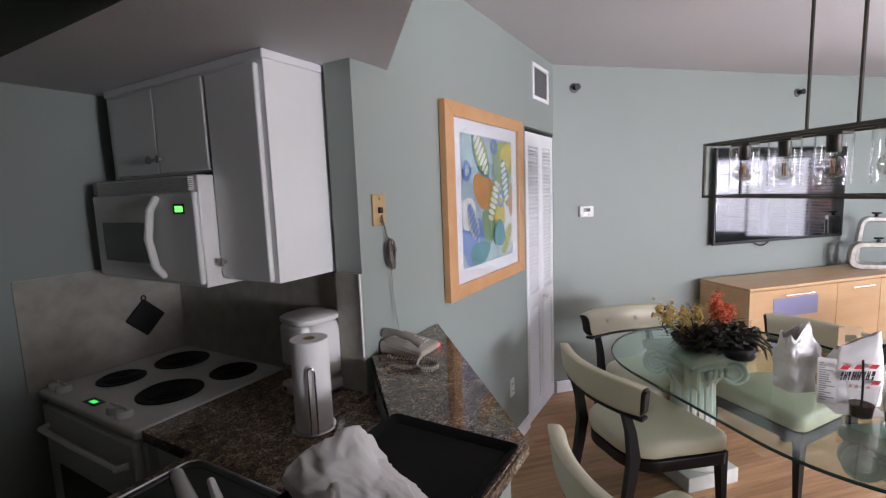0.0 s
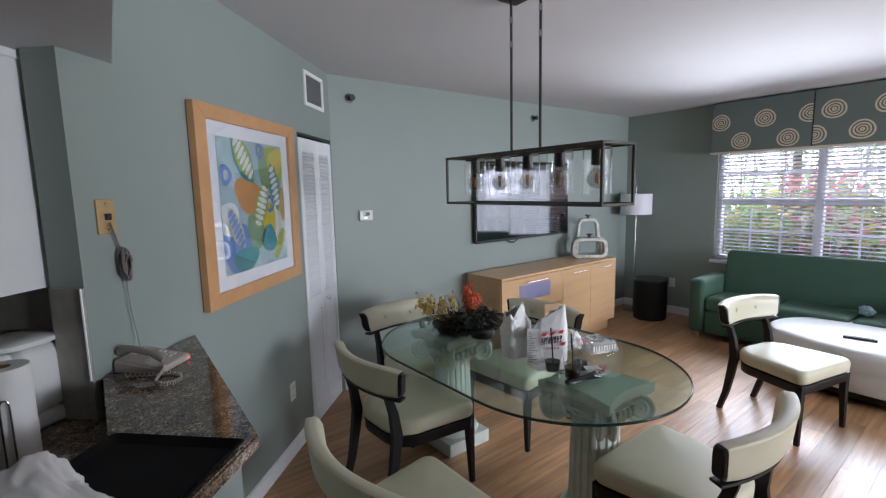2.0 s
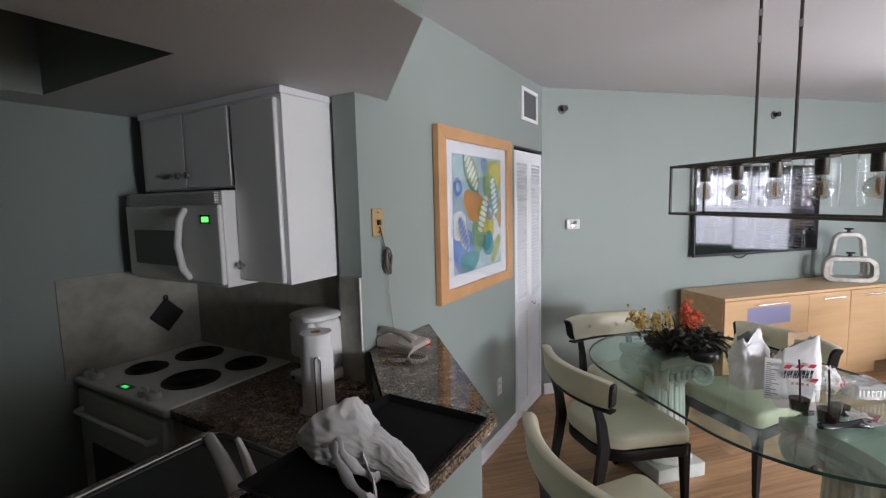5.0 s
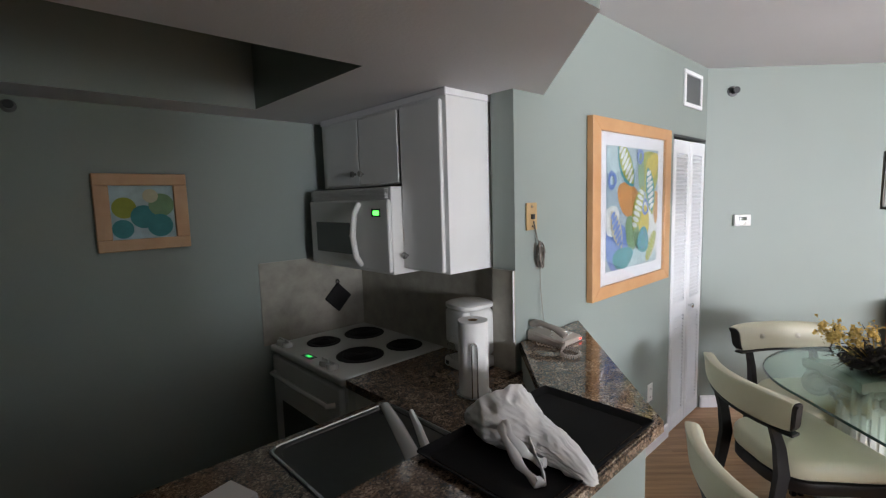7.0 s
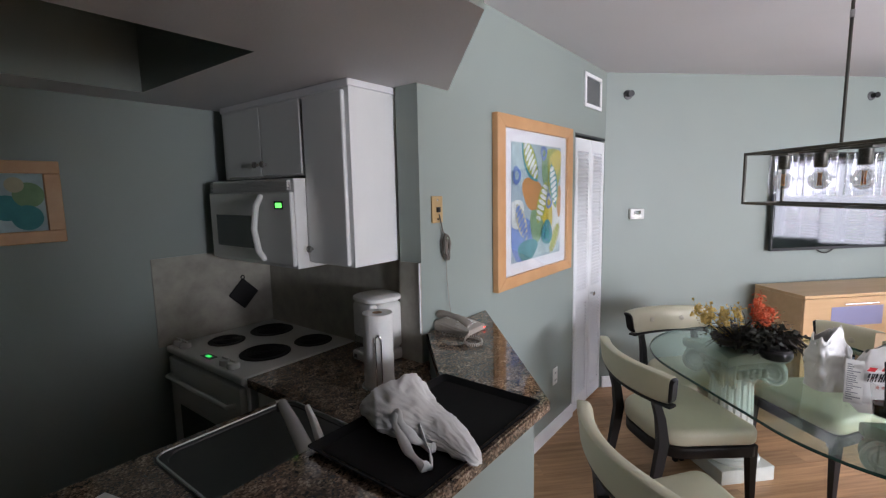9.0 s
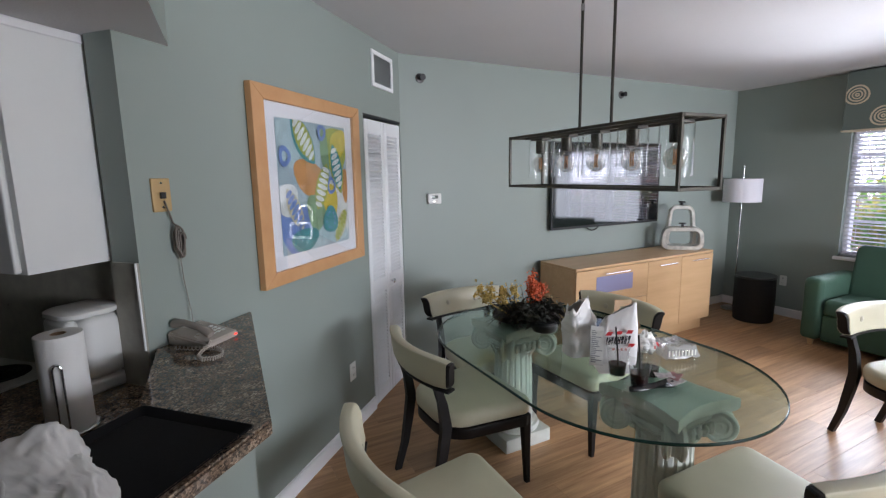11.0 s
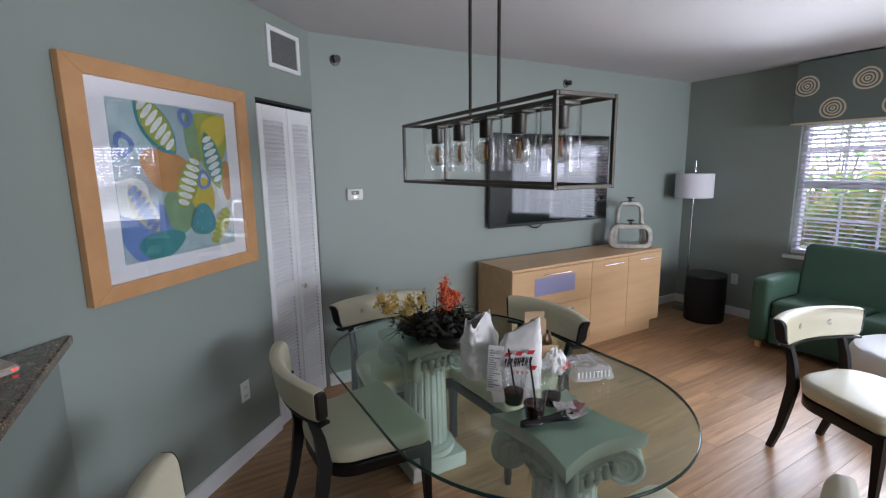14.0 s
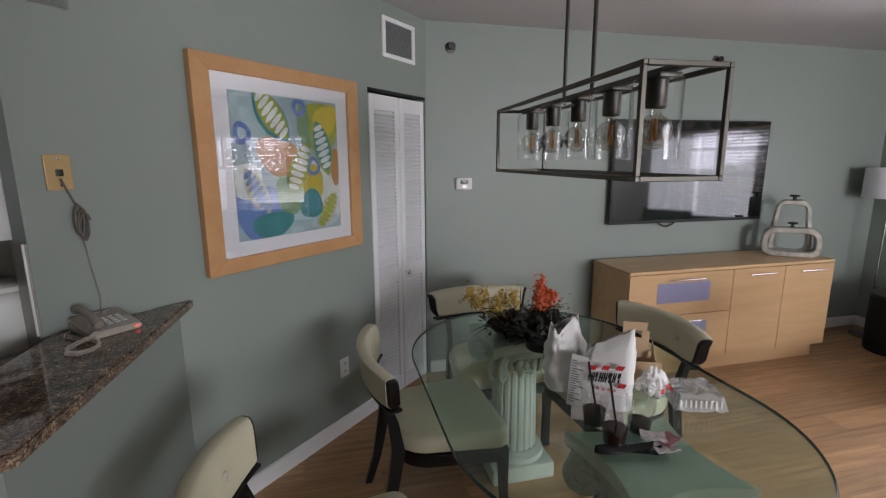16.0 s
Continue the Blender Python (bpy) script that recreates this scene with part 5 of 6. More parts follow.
pic = thing("framed_picture", K @ pose(0.952, -0.004, 1.59), "large honey-wood framed abstract botanical print under glass", "picture")
FW, FH, MW, MH, AW, AH = 0.480, 0.46, 0.4, 0.395, 0.318, 0.329
for nm, poly in (("top", ((-FW, FH), (FW, FH), (MW, MH), (-MW, MH))), ("bottom", ((-FW, -FH), (FW, -FH), (MW, -MH), (-MW, -MH))), ("left", ((-FW, -FH), (-FW, FH), (-MW, MH), (-MW, -MH))), ("right", ((FW, -FH), (FW, FH), (MW, MH), (MW, -MH)))):
    bm = B()
    loft(bm, [[(x, 0.0, z) for x, z in poly], [(x, -0.034, z) for x, z in poly]])
    bmesh.ops.bevel(bm, geom=bm.edges[:], offset=0.002, segments=1, affect="EDGES")
    part("frame_" + nm, bm, FRAMEWOOD, pic)
bm = B()
box(bm, (-MW, -0.016, -MH), (MW, -0.002, MH))
part("mat_board", bm, MATBOARD, pic, "white mat board")
bm = B()
box(bm, (-MW + 0.001, -0.0285, -MH + 0.001), (MW - 0.001, -0.0265, MH - 0.001))
g = part("glass", bm, PICGLASS, pic, "clear picture glass")
g.visible_shadow = False
bm = B()
box(bm, (-AW, -0.0185, -AH), (AW, -0.0165, AH))
art = part("art_print", bm, paint("print_pale_blue", (0.36, 0.47, 0.52), 0.8, var=0.2, scale=5, bump=0), pic, "abstract leaf and fruit print")
PR = {n: paint("print_" + n, c, 0.8, var=0.18, scale=14, bump=0) for n, c in (("teal", (0.06, 0.28, 0.30)), ("blue", (0.16, 0.26, 0.55)), ("yellow", (0.62, 0.50, 0.06)), ("olive", (0.36, 0.40, 0.07)), ("orange", (0.55, 0.27, 0.09)), ("white", (0.68, 0.72, 0.70)), ("green", (0.22, 0.36, 0.20)), ("sky", (0.42, 0.55, 0.58)), ("sand", (0.55, 0.52, 0.36)))}
layer = [0]


def blob(cx, cz, rx, rz, rot, col, hole=0.0, wob=0.08, leaf=False):
    """One printed shape of the picture."""
    layer[0] += 1
    y, bm, n = -0.0187 - 0.00012 * layer[0], B(), 40
    ca, sa = math.cos(radians(rot)), math.sin(radians(rot))
    def at(r, a):
        lx, lz = rx * r * math.cos(a), rz * r * math.sin(a)
        if leaf:
            lz *= 1 - 0.55 * abs(math.cos(a)) ** 3
        w = 1 + wob * math.sin(3 * a + layer[0])
        x, z = cx + w * (lx * ca - lz * sa), cz + w * (lx * sa + lz * ca)
        return (min(max(x, -AW), AW), y, min(max(z, -AH), AH))
    if hole:
        o, i = ([bm.verts.new(at(r, 2 * math.pi * k / n)) for k in range(n)] for r in (1, hole))
        for k in range(n):
            bm.faces.new((o[k], o[(k + 1) % n], i[(k + 1) % n], i[k]))
    else:
        bm.faces.new([bm.verts.new(at(1, 2 * math.pi * k / n)) for k in range(n)])
    part("printed_shape", bm, PR[col], art, "", None, 0)


def leafy(cx, cz, rx, rz, rot, col, stripe):
    blob(cx, cz, rx, rz, rot, col, 0, 0.02, True)
    ca, sa = math.cos(radians(rot)), math.sin(radians(rot))
    for k in range(7):
        t = -0.75 + 0.25 * k
        blob(cx + rx * t * ca, cz + rx * t * sa, 0.0135, rz * 0.8 * (1 - t * t * 0.55), rot + 8, stripe, 0, 0.0)


for s in ((-0.22, 0.22, 0.10, 0.12, 20, "sky"), (0.2, 0.2, 0.13, 0.13, 40, "olive"), (0.02, -0.22, 0.20, 0.11, 10, "sky"), (-0.2, -0.2, 0.13, 0.14, 70, "blue"), (0.22, -0.1, 0.10, 0.2, 10, "white"), (-0.07, 0.05, 0.13, 0.09, -15, "orange"), (0.24, 0.24, 0.09, 0.07, 30, "yellow"), (0.11, -0.08, 0.09, 0.10, 60, "yellow"), (-0.02, -0.14, 0.08, 0.1, 30, "green"), (-0.27, -0.06, 0.08, 0.1, 90, "white"), (0.09, 0.19, 0.04, 0.13, 5, "green"), (0.29, 0.0, 0.035, 0.1, 0, "orange"), (-0.13, -0.27, 0.12, 0.06, 5, "teal"), (0.17, -0.26, 0.12, 0.06, -10, "sky")):
    blob(*s)
blob(-0.105, 0.235, 0.15, 0.074, 128, "teal", 0, 0.02, True)
leafy(-0.10, 0.24, 0.135, 0.062, 128, "olive", "white")
blob(0.205, 0.095, 0.145, 0.066, 105, "olive", 0, 0.02, True)
leafy(0.205, 0.10, 0.13, 0.055, 105, "teal", "white")
leafy(0.045, -0.005, 0.135, 0.058, 65, "olive", "white")
leafy(-0.21, -0.11, 0.12, 0.05, 120, "sand", "blue")
leafy(0.22, -0.23, 0.11, 0.05, 55, "sand", "olive")
for s in ((0.06, 0.285, 0.042, 0.042, 0, "blue", 0.5), (-0.27, 0.15, 0.045, 0.05, 0, "blue", 0.5), (0.135, 0.0, 0.042, 0.048, 0, "blue", 0.6)):
    blob(*s)
blob(0.11, -0.19, 0.075, 0.075, 0, "teal")
for k in range(9):
    blob(0.11 + 0.045 * math.cos(k * 2.4), -0.19 + 0.045 * math.sin(k * 2.4), 0.006, 0.006, 0, "blue", 0, 0)

sw = thing("wall_jack", K @ pose(0.014, 0, 1.585), "tan metal wall plate with a phone jack", "wall plate")
bm = B()
box(bm, (-0.037, -0.008, -0.058), (0.037, 0, 0.058), 0.003)
part("plate", bm, BRASSPLATE, sw)
bm = B()
box(bm, (-0.010, -0.018, -0.012), (0.010, -0.0082, 0.010), 0.002)
part("plug", bm, BLACK, sw)
for z in (-0.042, 0.042):
    bm = B()
    lathe(bm, [(0.005, 0.0082), (0.004, 0.0105), (0.001, 0.011)], 10, pose(0, 0, z, 90))
    part("screw", bm, CHROME, sw)
cordm = paint("taupe_cord", (0.13, 0.11, 0.09), 0.6, var=0.2)
co = thing("phone_cord", K @ pose(0.03, -0.012, 1.075), "bundled taupe phone cord hanging down the wall", "cord")
bm = B()
pts = [(-0.018, -0.006, 0.49)]
for k in range(60):
    a = k * 0.55
    pts.append((0.012 + 0.016 * math.sin(a * 1.0) + 0.0003 * k, -0.012 + 0.010 * math.cos(a * 0.7), 0.36 + 0.05 * math.cos(a) - 0.0006 * k))
tube(bm, pts, 0.0035, 6)
part("bundle", bm, cordm, co)
bm = B()
tube(bm, [(0.02, -0.01, 0.29), (0.03, -0.004, 0.2), (0.045, -0.006, 0.08), (0.03, -0.03, 0.0), (0.03, -0.06, -0.01)], 0.0022, 6)
part("cable", bm, paint("pale_cord", (0.24, 0.23, 0.2), 0.6), co)

# ---- kitchen ----
OUT = [(0.405, -0.001), (-0.365, -0.712), (-2.6, -0.712), (-2.6, -0.36), (-0.425, -0.36), (-0.075, -0.001)]
bm = B()
prism(bm, OUT, BAR - 0.04, BAR)
bmesh.ops.bevel(bm, geom=[e for e in bm.edges if abs(e.verts[0].co.z - e.verts[1].co.z) < 1e-6], offset=0.006, segments=2, affect="EDGES")
single("bar_top", bm, GRAN, K, "raised speckled granite bar top", "countertop", "", 40)
bm = B()
prism(bm, [(0.345, -0.001), (-0.385, -0.672), (-2.6, -0.672), (-2.6, -0.38), (-0.43, -0.38), (-0.06, -0.001)], 0, BAR - 0.0405)
single("half_wall", bm, WALL, K, "sage green half wall under the bar", "wall", "structure", 0)
# lower counter round the sink
SU0, SU1, SV0, SV1 = -1.10, -0.66, -0.22, 0.155
lc = thing("lower_counter", K @ pose(0, 0, COUNTER - 0.035), "dark speckled granite kitchen counter", "countertop")
for a, b in (((-0.64, -0.02), (-0.0605, 0.475)), ((-0.64, -0.379), (-0.44, -0.0201)), ((SU1, -0.379), (-0.6401, 0.20)), ((-2.6, -0.379), (SU0, 0.20)), ((SU0 + 0.0001, -0.379), (SU1 - 0.0001, SV0)), ((SU0 + 0.0001, SV1), (SU1 - 0.0001, 0.20))):
    bm = B()
    box(bm, (*a, 0), (*b, 0.035))
    part("slab", bm, GRAN, lc, "", None, 0)
bm = B()
prism(bm, [(-0.4399, -0.372), (-0.1045, -0.03), (-0.4399, -0.022)], 0, 0.035)
part("slab", bm, GRAN, lc, "", None, 0)
for u0, u1, v0, v1 in ((-0.60, -0.061, -0.019, 0.474), (-2.55, -0.601, -0.378, 0.155)):
    cabn = thing("base_cabinet", K @ pose(u0, v0, 0), "white base cabinet under the granite counter", "cabinet")
    bm = B()
    box(bm, (0, 0, 0.0), (u1 - u0, v1 - v0, (0.60 if u0 < -1 else COUNTER - 0.036)), 0.002, 1)
    part("body", bm, CAB, cabn)

sink = thing("kitchen_sink", K @ pose((SU0 + SU1) / 2, (SV0 + SV1) / 2, COUNTER), "stainless steel kitchen sink set in the counter", "sink")
hw, hd = (SU1 - SU0) / 2, (SV1 - SV0) / 2
def rr(w, d, r, z):
    pts = []
    for sx, sy, a0 in ((1, 1, 0), (-1, 1, 90), (-1, -1, 180), (1, -1, 270)):
        for q in range(7):
            a = radians(a0 + 15 * q)
            pts.append((sx * (w - r) + r * math.cos(a), sy * (d - r) + r * math.sin(a), z))
    return pts
bm = B()
loft(bm, [rr(hw + 0.012, hd + 0.012, 0.04, 0.0005), rr(hw + 0.010, hd + 0.010, 0.04, 0.005), rr(hw - 0.012, hd - 0.012, 0.05, 0.004), rr(hw - 0.02, hd - 0.02, 0.05, -0.01), rr(hw - 0.03, hd - 0.03, 0.06, -0.16), rr(hw - 0.06, hd - 0.06, 0.05, -0.185), rr(0.02, 0.02, 0.015, -0.19)])
part("bowl", bm, SINKSTEEL, sink)
bm = B()
tube(bm, rr(hw + 0.004, hd + 0.004, 0.04, 0.005) + [rr(hw + 0.004, hd + 0.004, 0.04, 0.005)[0]], 0.0045, 6)
part("rim", bm, CHROME, sink, "bright rolled rim")
bm = B()
lathe(bm, [(0.045, -0.1885), (0.04, -0.186), (0.02, -0.1875), (0.004, -0.1875)], 24)
part("drain", bm, CHROME, sink)
bm = B()
box(bm, (0.02, -hd + 0.012, -0.075), (0.075, -hd + 0.0145, -0.04), 0.001, 1, pose(0, 0.008, 0))
part("sticker", bm, BLACK, sink, "small dark sticker")

fa = thing("faucet", K @ pose(-0.905, -0.295, COUNTER), "white and chrome single-lever kitchen faucet", "faucet")
bm = B()
lathe(bm, [(0.032, 0), (0.03, 0.012), (0.022, 0.02), (0.021, 0.07), (0.018, 0.078)], 20)
part("base", bm, CHROME, fa)
bm = B()
tube(bm, [(-0.004, -0.012, 0.062), (0.004, 0.012, 0.080), (0.045, 0.128, 0.104), (0.08, 0.232, 0.118), (0.086, 0.25, 0.112)], [0.020, 0.022, 0.019, 0.015, 0.010], 14, True, 0.75)
part("spout", bm, ENAMEL, fa, "straight white spout")
bm = B()
lathe(bm, [(0.011, 0.086), (0.012, 0.09), (0.012, 0.116)], 14, pose(0.088, 0.256, 0))
part("aerator", bm, CHROME, fa, "chrome aerator")
bm = B()
tube(bm, [(0.030, -0.022, 0.070), (0.040, 0.0, 0.095), (0.062, 0.055, 0.122), (0.080, 0.105, 0.142)], [0.017, 0.018, 0.015, 0.011], 12, True, 0.7)
part("lever", bm, WHITEPL, fa, "white lever handle")

# range
RV0, RV1, RU0, RU1 = 0.478, 1.195, -0.66, -0.0605
st = thing("range", K @ pose(RU0, RV0, 0), "white electric range with four black coil burners", "stove")
W, D = RV1 - RV0, RU1 - RU0
bm = B()
box(bm, (0.03, 0.002, 0.0), (D, W - 0.002, STOVE - 0.035), 0.004)
part("body", bm, ENAMEL, st)
bm = B()
box(bm, (0.0, 0.0, STOVE - 0.0345), (D, W, STOVE), 0.01, 3)
part("cooktop", bm, ENAMEL, st)
for (u, v, r) in ((-0.43, 0.685, 0.115), (-0.19, 0.645, 0.092), (-0.206, 0.985, 0.110), (-0.445, 1.01, 0.088)):
    bm = B()
    lathe(bm, [(r, STOVE + 0.0005), (r, STOVE + 0.004), (r - 0.01, STOVE + 0.005), (r - 0.018, STOVE + 0.0015), (0.01, STOVE + 0.001)], 36, pose(u - RU0, v - RV0, 0))
    bw = part("drip_pan", bm, COIL, st, "black drip pan")
    bm = B()
    pts = []
    for k in range(110):
        a = k * 0.25
        rr0 = 0.018 + (r - 0.034) * k / 109
        pts.append((u - RU0 + rr0 * math.cos(a), v - RV0 + rr0 * math.sin(a), STOVE + 0.0085))
    tube(bm, pts, 0.0042, 6)
    part("coil", bm, COIL, bw, "black heating coil")
for v in (1.145, 1.08, 0.69, 0.625):
    bm = B()
    lathe(bm, [(0.027, STOVE + 0.0005), (0.028, STOVE + 0.008), (0.024, STOVE + 0.024), (0.004, STOVE + 0.026)], 20, pose(0.045, v - RV0, 0))
    box(bm, (0.040, v - RV0 - 0.024, STOVE + 0.0255), (0.050, v - RV0 + 0.024, STOVE + 0.036), 0.002, 1)
    part("knob", bm, ENAMEL, st, "white control knob")
bm = B()
box(bm, (0.03, 0.80 - RV0 + 0.01, STOVE + 0.0005), (0.07, 0.90 - RV0, STOVE + 0.002), 0.0006, 1)
disp = part("display", bm, BLACK, st, "dark clock display")
bm = B()
box(bm, (0.04, 0.835 - RV0, STOVE + 0.0022), (0.058, 0.875 - RV0, STOVE + 0.0026))
part("digits", bm, glow("green_digits", (0.02, 0.9, 0.15), 0.5), disp, "green glowing digits", None, 0)
bm = B()
box(bm, (0.0, 0.02, 0.20), (0.0295, W - 0.02, STOVE - 0.05), 0.008, 2)
od = part("oven_door", bm, ENAMEL, st)
bm = B()
box(bm, (-0.003, 0.12, 0.32), (-0.0003, W - 0.12, 0.66), 0.001, 1)
part("oven_window", bm, GREYGLASS, od, "dark oven window")
bm = B()
tube(bm, [(0.0, 0.06, 0.80), (-0.03, 0.075, 0.80), (-0.035, W / 2, 0.80), (-0.03, W - 0.075, 0.80), (0.0, W - 0.06, 0.80)], 0.012, 10)
part("handle", bm, ENAMEL, od, "white bar handle")
bm = B()
box(bm, (0.002, 0.02, 0.03), (0.0295, W - 0.02, 0.19), 0.006, 2)
part("drawer", bm, ENAMEL, st)

# microwave
mw = thing("microwave", K @ pose(-0.43, 0.415, 1.345), "white over-range microwave with a curved handle and green clock", "microwave")
W, D, H = 0.69, 0.3695, 0.385
bm = B()
box(bm, (0.02, 0, 0.0), (D, W, H), 0.006)
part("body", bm, WHITEPL, mw)
bm = B()
box(bm, (0.0, 0.0, 0.012), (0.0195, W, H - 0.055), 0.008, 3)
md = part("door", bm, WHITEPL, mw)
bm = B()
box(bm, (-0.003, 0.275, 0.075), (-0.0003, W - 0.065, 0.225), 0.001, 1)
part("window", bm, GREYGLASS, md, "grey meshed window")
bm = B()
tube(bm, [(-0.002, 0.215, 0.03), (-0.03, 0.215, 0.07), (-0.045, 0.215, 0.17), (-0.03, 0.215, 0.27), (-0.002, 0.215, 0.315)], [0.013, 0.014, 0.014, 0.014, 0.013], 10)
part("handle", bm, WHITEPL, md, "curved white handle")
bm = B()
box(bm, (-0.002, 0.055, 0.255), (-0.0003, 0.12, 0.29), 0.0005, 1)
dp = part("display", bm, BLACK, mw, "black clock display")
bm = B()
box(bm, (-0.0028, 0.064, 0.262), (-0.0022, 0.108, 0.282))
part("digits", bm, glow("microwave_green", (0.05, 1.0, 0.08), 1.6), dp, "green glowing digits", None, 0)
for k in range(7):
    bm = B()
    box(bm, (0.0, 0.02, H - 0.05 + k * 0.0065), (0.0195, W - 0.02, H - 0.0465 + k * 0.0065), 0.0008, 1)
    part("vent_slat", bm, WHITEPL, mw)

# wall cabinets
KNOB = paint("dull_nickel", (0.3, 0.29, 0.27), 0.4, 0.8, var=0.1)


def wall_cabinet(v0, v1, z0, z1, doors, label, gaps=()):
    c = thing("wall_cabinet", K @ pose(-0.335, v0, z0), label, "cabinet", "kitchen wall cabinets")
    bm = B()
    box(bm, (0.0, 0, 0), (0.2745, v1 - v0, z1 - z0), 0.0015, 1)
    part("body", bm, CAB, c)
    for a, b, kv, kz in doors:
        bm = B()
        box(bm, (-0.02, a, 0.006), (-0.0004, b, z1 - z0 - 0.04), 0.006, 3)
        dd = part("door", bm, CAB, c)
        bm = B()
        lathe(bm, [(0.006, 0.0), (0.006, 0.012), (0.015, 0.016), (0.014, 0.024), (0.004, 0.027)], 14, pose(-0.02, kv, kz, 0, -90, 0))
        part("knob", bm, KNOB, dd, "round metal knob")
    # black strips stand in for the shade of the gaps beside the doors
    for g in gaps:
        bm = B()
        box(bm, (-0.004, g - 0.005, 0.004), (-0.0002, g + 0.005, z1 - z0 - 0.045))
        part("gap_shade", bm, BLACK, c, "black strip for the shade in the gap beside the door")
    bm = B()
    box(bm, (-0.008, -0.006, z1 - z0 - 0.028), (0.2745, v1 - v0, z1 - z0), 0.003, 1)
    part("crown_trim", bm, TRIM, c)


wall_cabinet(0.14, 0.4145, 1.365, LOW - 0.001, [(0.02, 0.272, 0.243, 0.065)], "white wall cabinet beside the microwave")
wall_cabinet(0.4155, 1.105, 1.74, LOW - 0.001, [(0.012, 0.315, 0.285, 0.06), (0.319, 0.63, 0.35, 0.06)], "white two-door wall cabinet above the microwave", (0.0065, 0.638))

# splash panels
bm = B()
box(bm, (-0.068, 0.1205, COUNTER + 0.001), (-0.061, 1.191, 1.364))
box(bm, (-0.103, 0.0, COUNTER + 0.001), (-0.096, 0.12, 1.364))
single("backsplash", bm, LAMI, K, "mottled grey-beige laminate backsplash", "backsplash", "structure", 0)
bm = B()
box(bm, (-0.69, 1.1915, COUNTER + 0.001), (-0.0685, 1.199, 1.364))
single("side_splash", bm, LAMI, K, "mottled grey-beige laminate side splash", "backsplash", "structure", 0)
bm = B()
tube(bm, [(-0.106, 0.003, COUNTER + 0.135), (-0.106, 0.003, 1.364)], 0.004, 6)
single("splash_trim", bm, TRIM, K, "white corner trim of the backsplash", "trim", "structure")
pot = thing("pot_holder", K @ pose(-0.243, 1.1915, 1.118), "black quilted pot holder hung on the splash panel", "pot holder")
bm = B()
box(bm, (-0.062, -0.016, -0.062), (0.062, 0.0, 0.062), 0.02, 3, pose(0, 0, 0, 0, 45, 0))
part("pad", bm, MATBLACK, pot)
bm = B()
tube(bm, [(0.010 * math.sin(a), -0.008, 0.09 - 0.012 * math.cos(a)) for a in (2 * math.pi * k / 12 for k in range(13))], 0.003, 6)
part("loop", bm, MATBLACK, pot)

p2 = thing("framed_picture", K @ pose(-1.175, 1.199, 1.65), "small wood framed print of green and blue fruit shapes", "picture")
for a, b in (((-0.175, -0.025, 0.115), (0.175, 0, 0.165)), ((-0.175, -0.025, -0.165), (0.175, 0, -0.115)), ((-0.175, -0.025, -0.1148), (-0.12, 0, 0.1148)), ((0.12, -0.025, -0.1148), (0.175, 0, 0.1148))):
    bm = B()
    box(bm, a, b, 0.003, 1)
    part("frame_side", bm, FRAMEWOOD, p2)
bm = B()
box(bm, (-0.1198, -0.012, -0.1146), (0.1198, -0.004, 0.1146))
ar2 = part("art_print", bm, PR["sky"], p2)
for k, (x, z, r, c) in enumerate(((-0.07, 0.02, 0.045, "olive"), (0.0, -0.02, 0.05, "teal"), (0.07, 0.03, 0.05, "green"), (0.06, -0.06, 0.05, "teal"), (-0.08, -0.07, 0.04, "teal"), (0.03, 0.07, 0.03, "sand"))):
    bm = B()
    bm.faces.new([bm.verts.new((min(max(x + r * math.cos(a), -0.119), 0.119), -0.0123 - 0.0002 * k, z + r * math.sin(a))) for a in (2 * math.pi * q / 24 for q in range(24))])
    part("printed_shape", bm, PR[c], ar2, "", None, 0)

# counter things
cm = thing("coffee_maker", K @ pose(-0.150, 0.205, COUNTER, 0, 0, -8), "white drip coffee maker with a flat lid", "coffee maker")
bm = B()
box(bm, (-0.10, -0.08, 0), (0.075, 0.08, 0.045), 0.012, 3)
part("base", bm, WHITEPL, cm)
bm = B()
box(bm, (-0.055, -0.08, 0.0455), (0.08, 0.08, 0.268), 0.036, 4)
part("tank", bm, WHITEPL, cm)
bm = B()
box(bm, (-0.098, -0.074, 0.11), (-0.0555, 0.07, 0.268), 0.018, 3)
part("filter_basket", bm, WHITEPL, cm)
bm = B()
loft(bm, [[(x - 0.01, y, z) for x, y, z in rr(w, w, min(0.055, w * 0.9), z)] for w, z in ((0.084, 0.2685), (0.091, 0.274), (0.091, 0.287), (0.084, 0.293), (0.03, 0.296))])
part("lid", bm, WHITEPL, cm, "flat white lid")
bm = B()
lathe(bm, [(0.045, 0.0455), (0.062, 0.07), (0.062, 0.12), (0.045, 0.15), (0.05, 0.165)], 24, pose(-0.06, 0, 0), False)
part("carafe", bm, GLASS, cm, "glass carafe")
bm = B()
box(bm, (-0.1035, 0.04, 0.014), (-0.1002, 0.06, 0.03), 0.001, 1)
part("switch", bm, BLACK, cm)

pt = thing("paper_towel_holder", K @ pose(-0.372, -0.012, COUNTER), "roll of white paper towels on a wire holder", "paper towel")
bm = B()
lathe(bm, [(0.07, 0.0), (0.07, 0.006), (0.066, 0.009), (0.005, 0.009)], 28)
part("base", bm, CHROME, pt)
bm = B()
lathe(bm, [(0.019, 0.0095), (0.056, 0.0095), (0.057, 0.012), (0.057, 0.287), (0.056, 0.289), (0.019, 0.289), (0.019, 0.0095)], 40, I4, False)
part("roll", bm, PAPER, pt, "white paper roll")
bm = B()
lathe(bm, [(0.019, 0.0095), (0.019, 0.289), (0.017, 0.289), (0.017, 0.0095)], 20, I4, False)
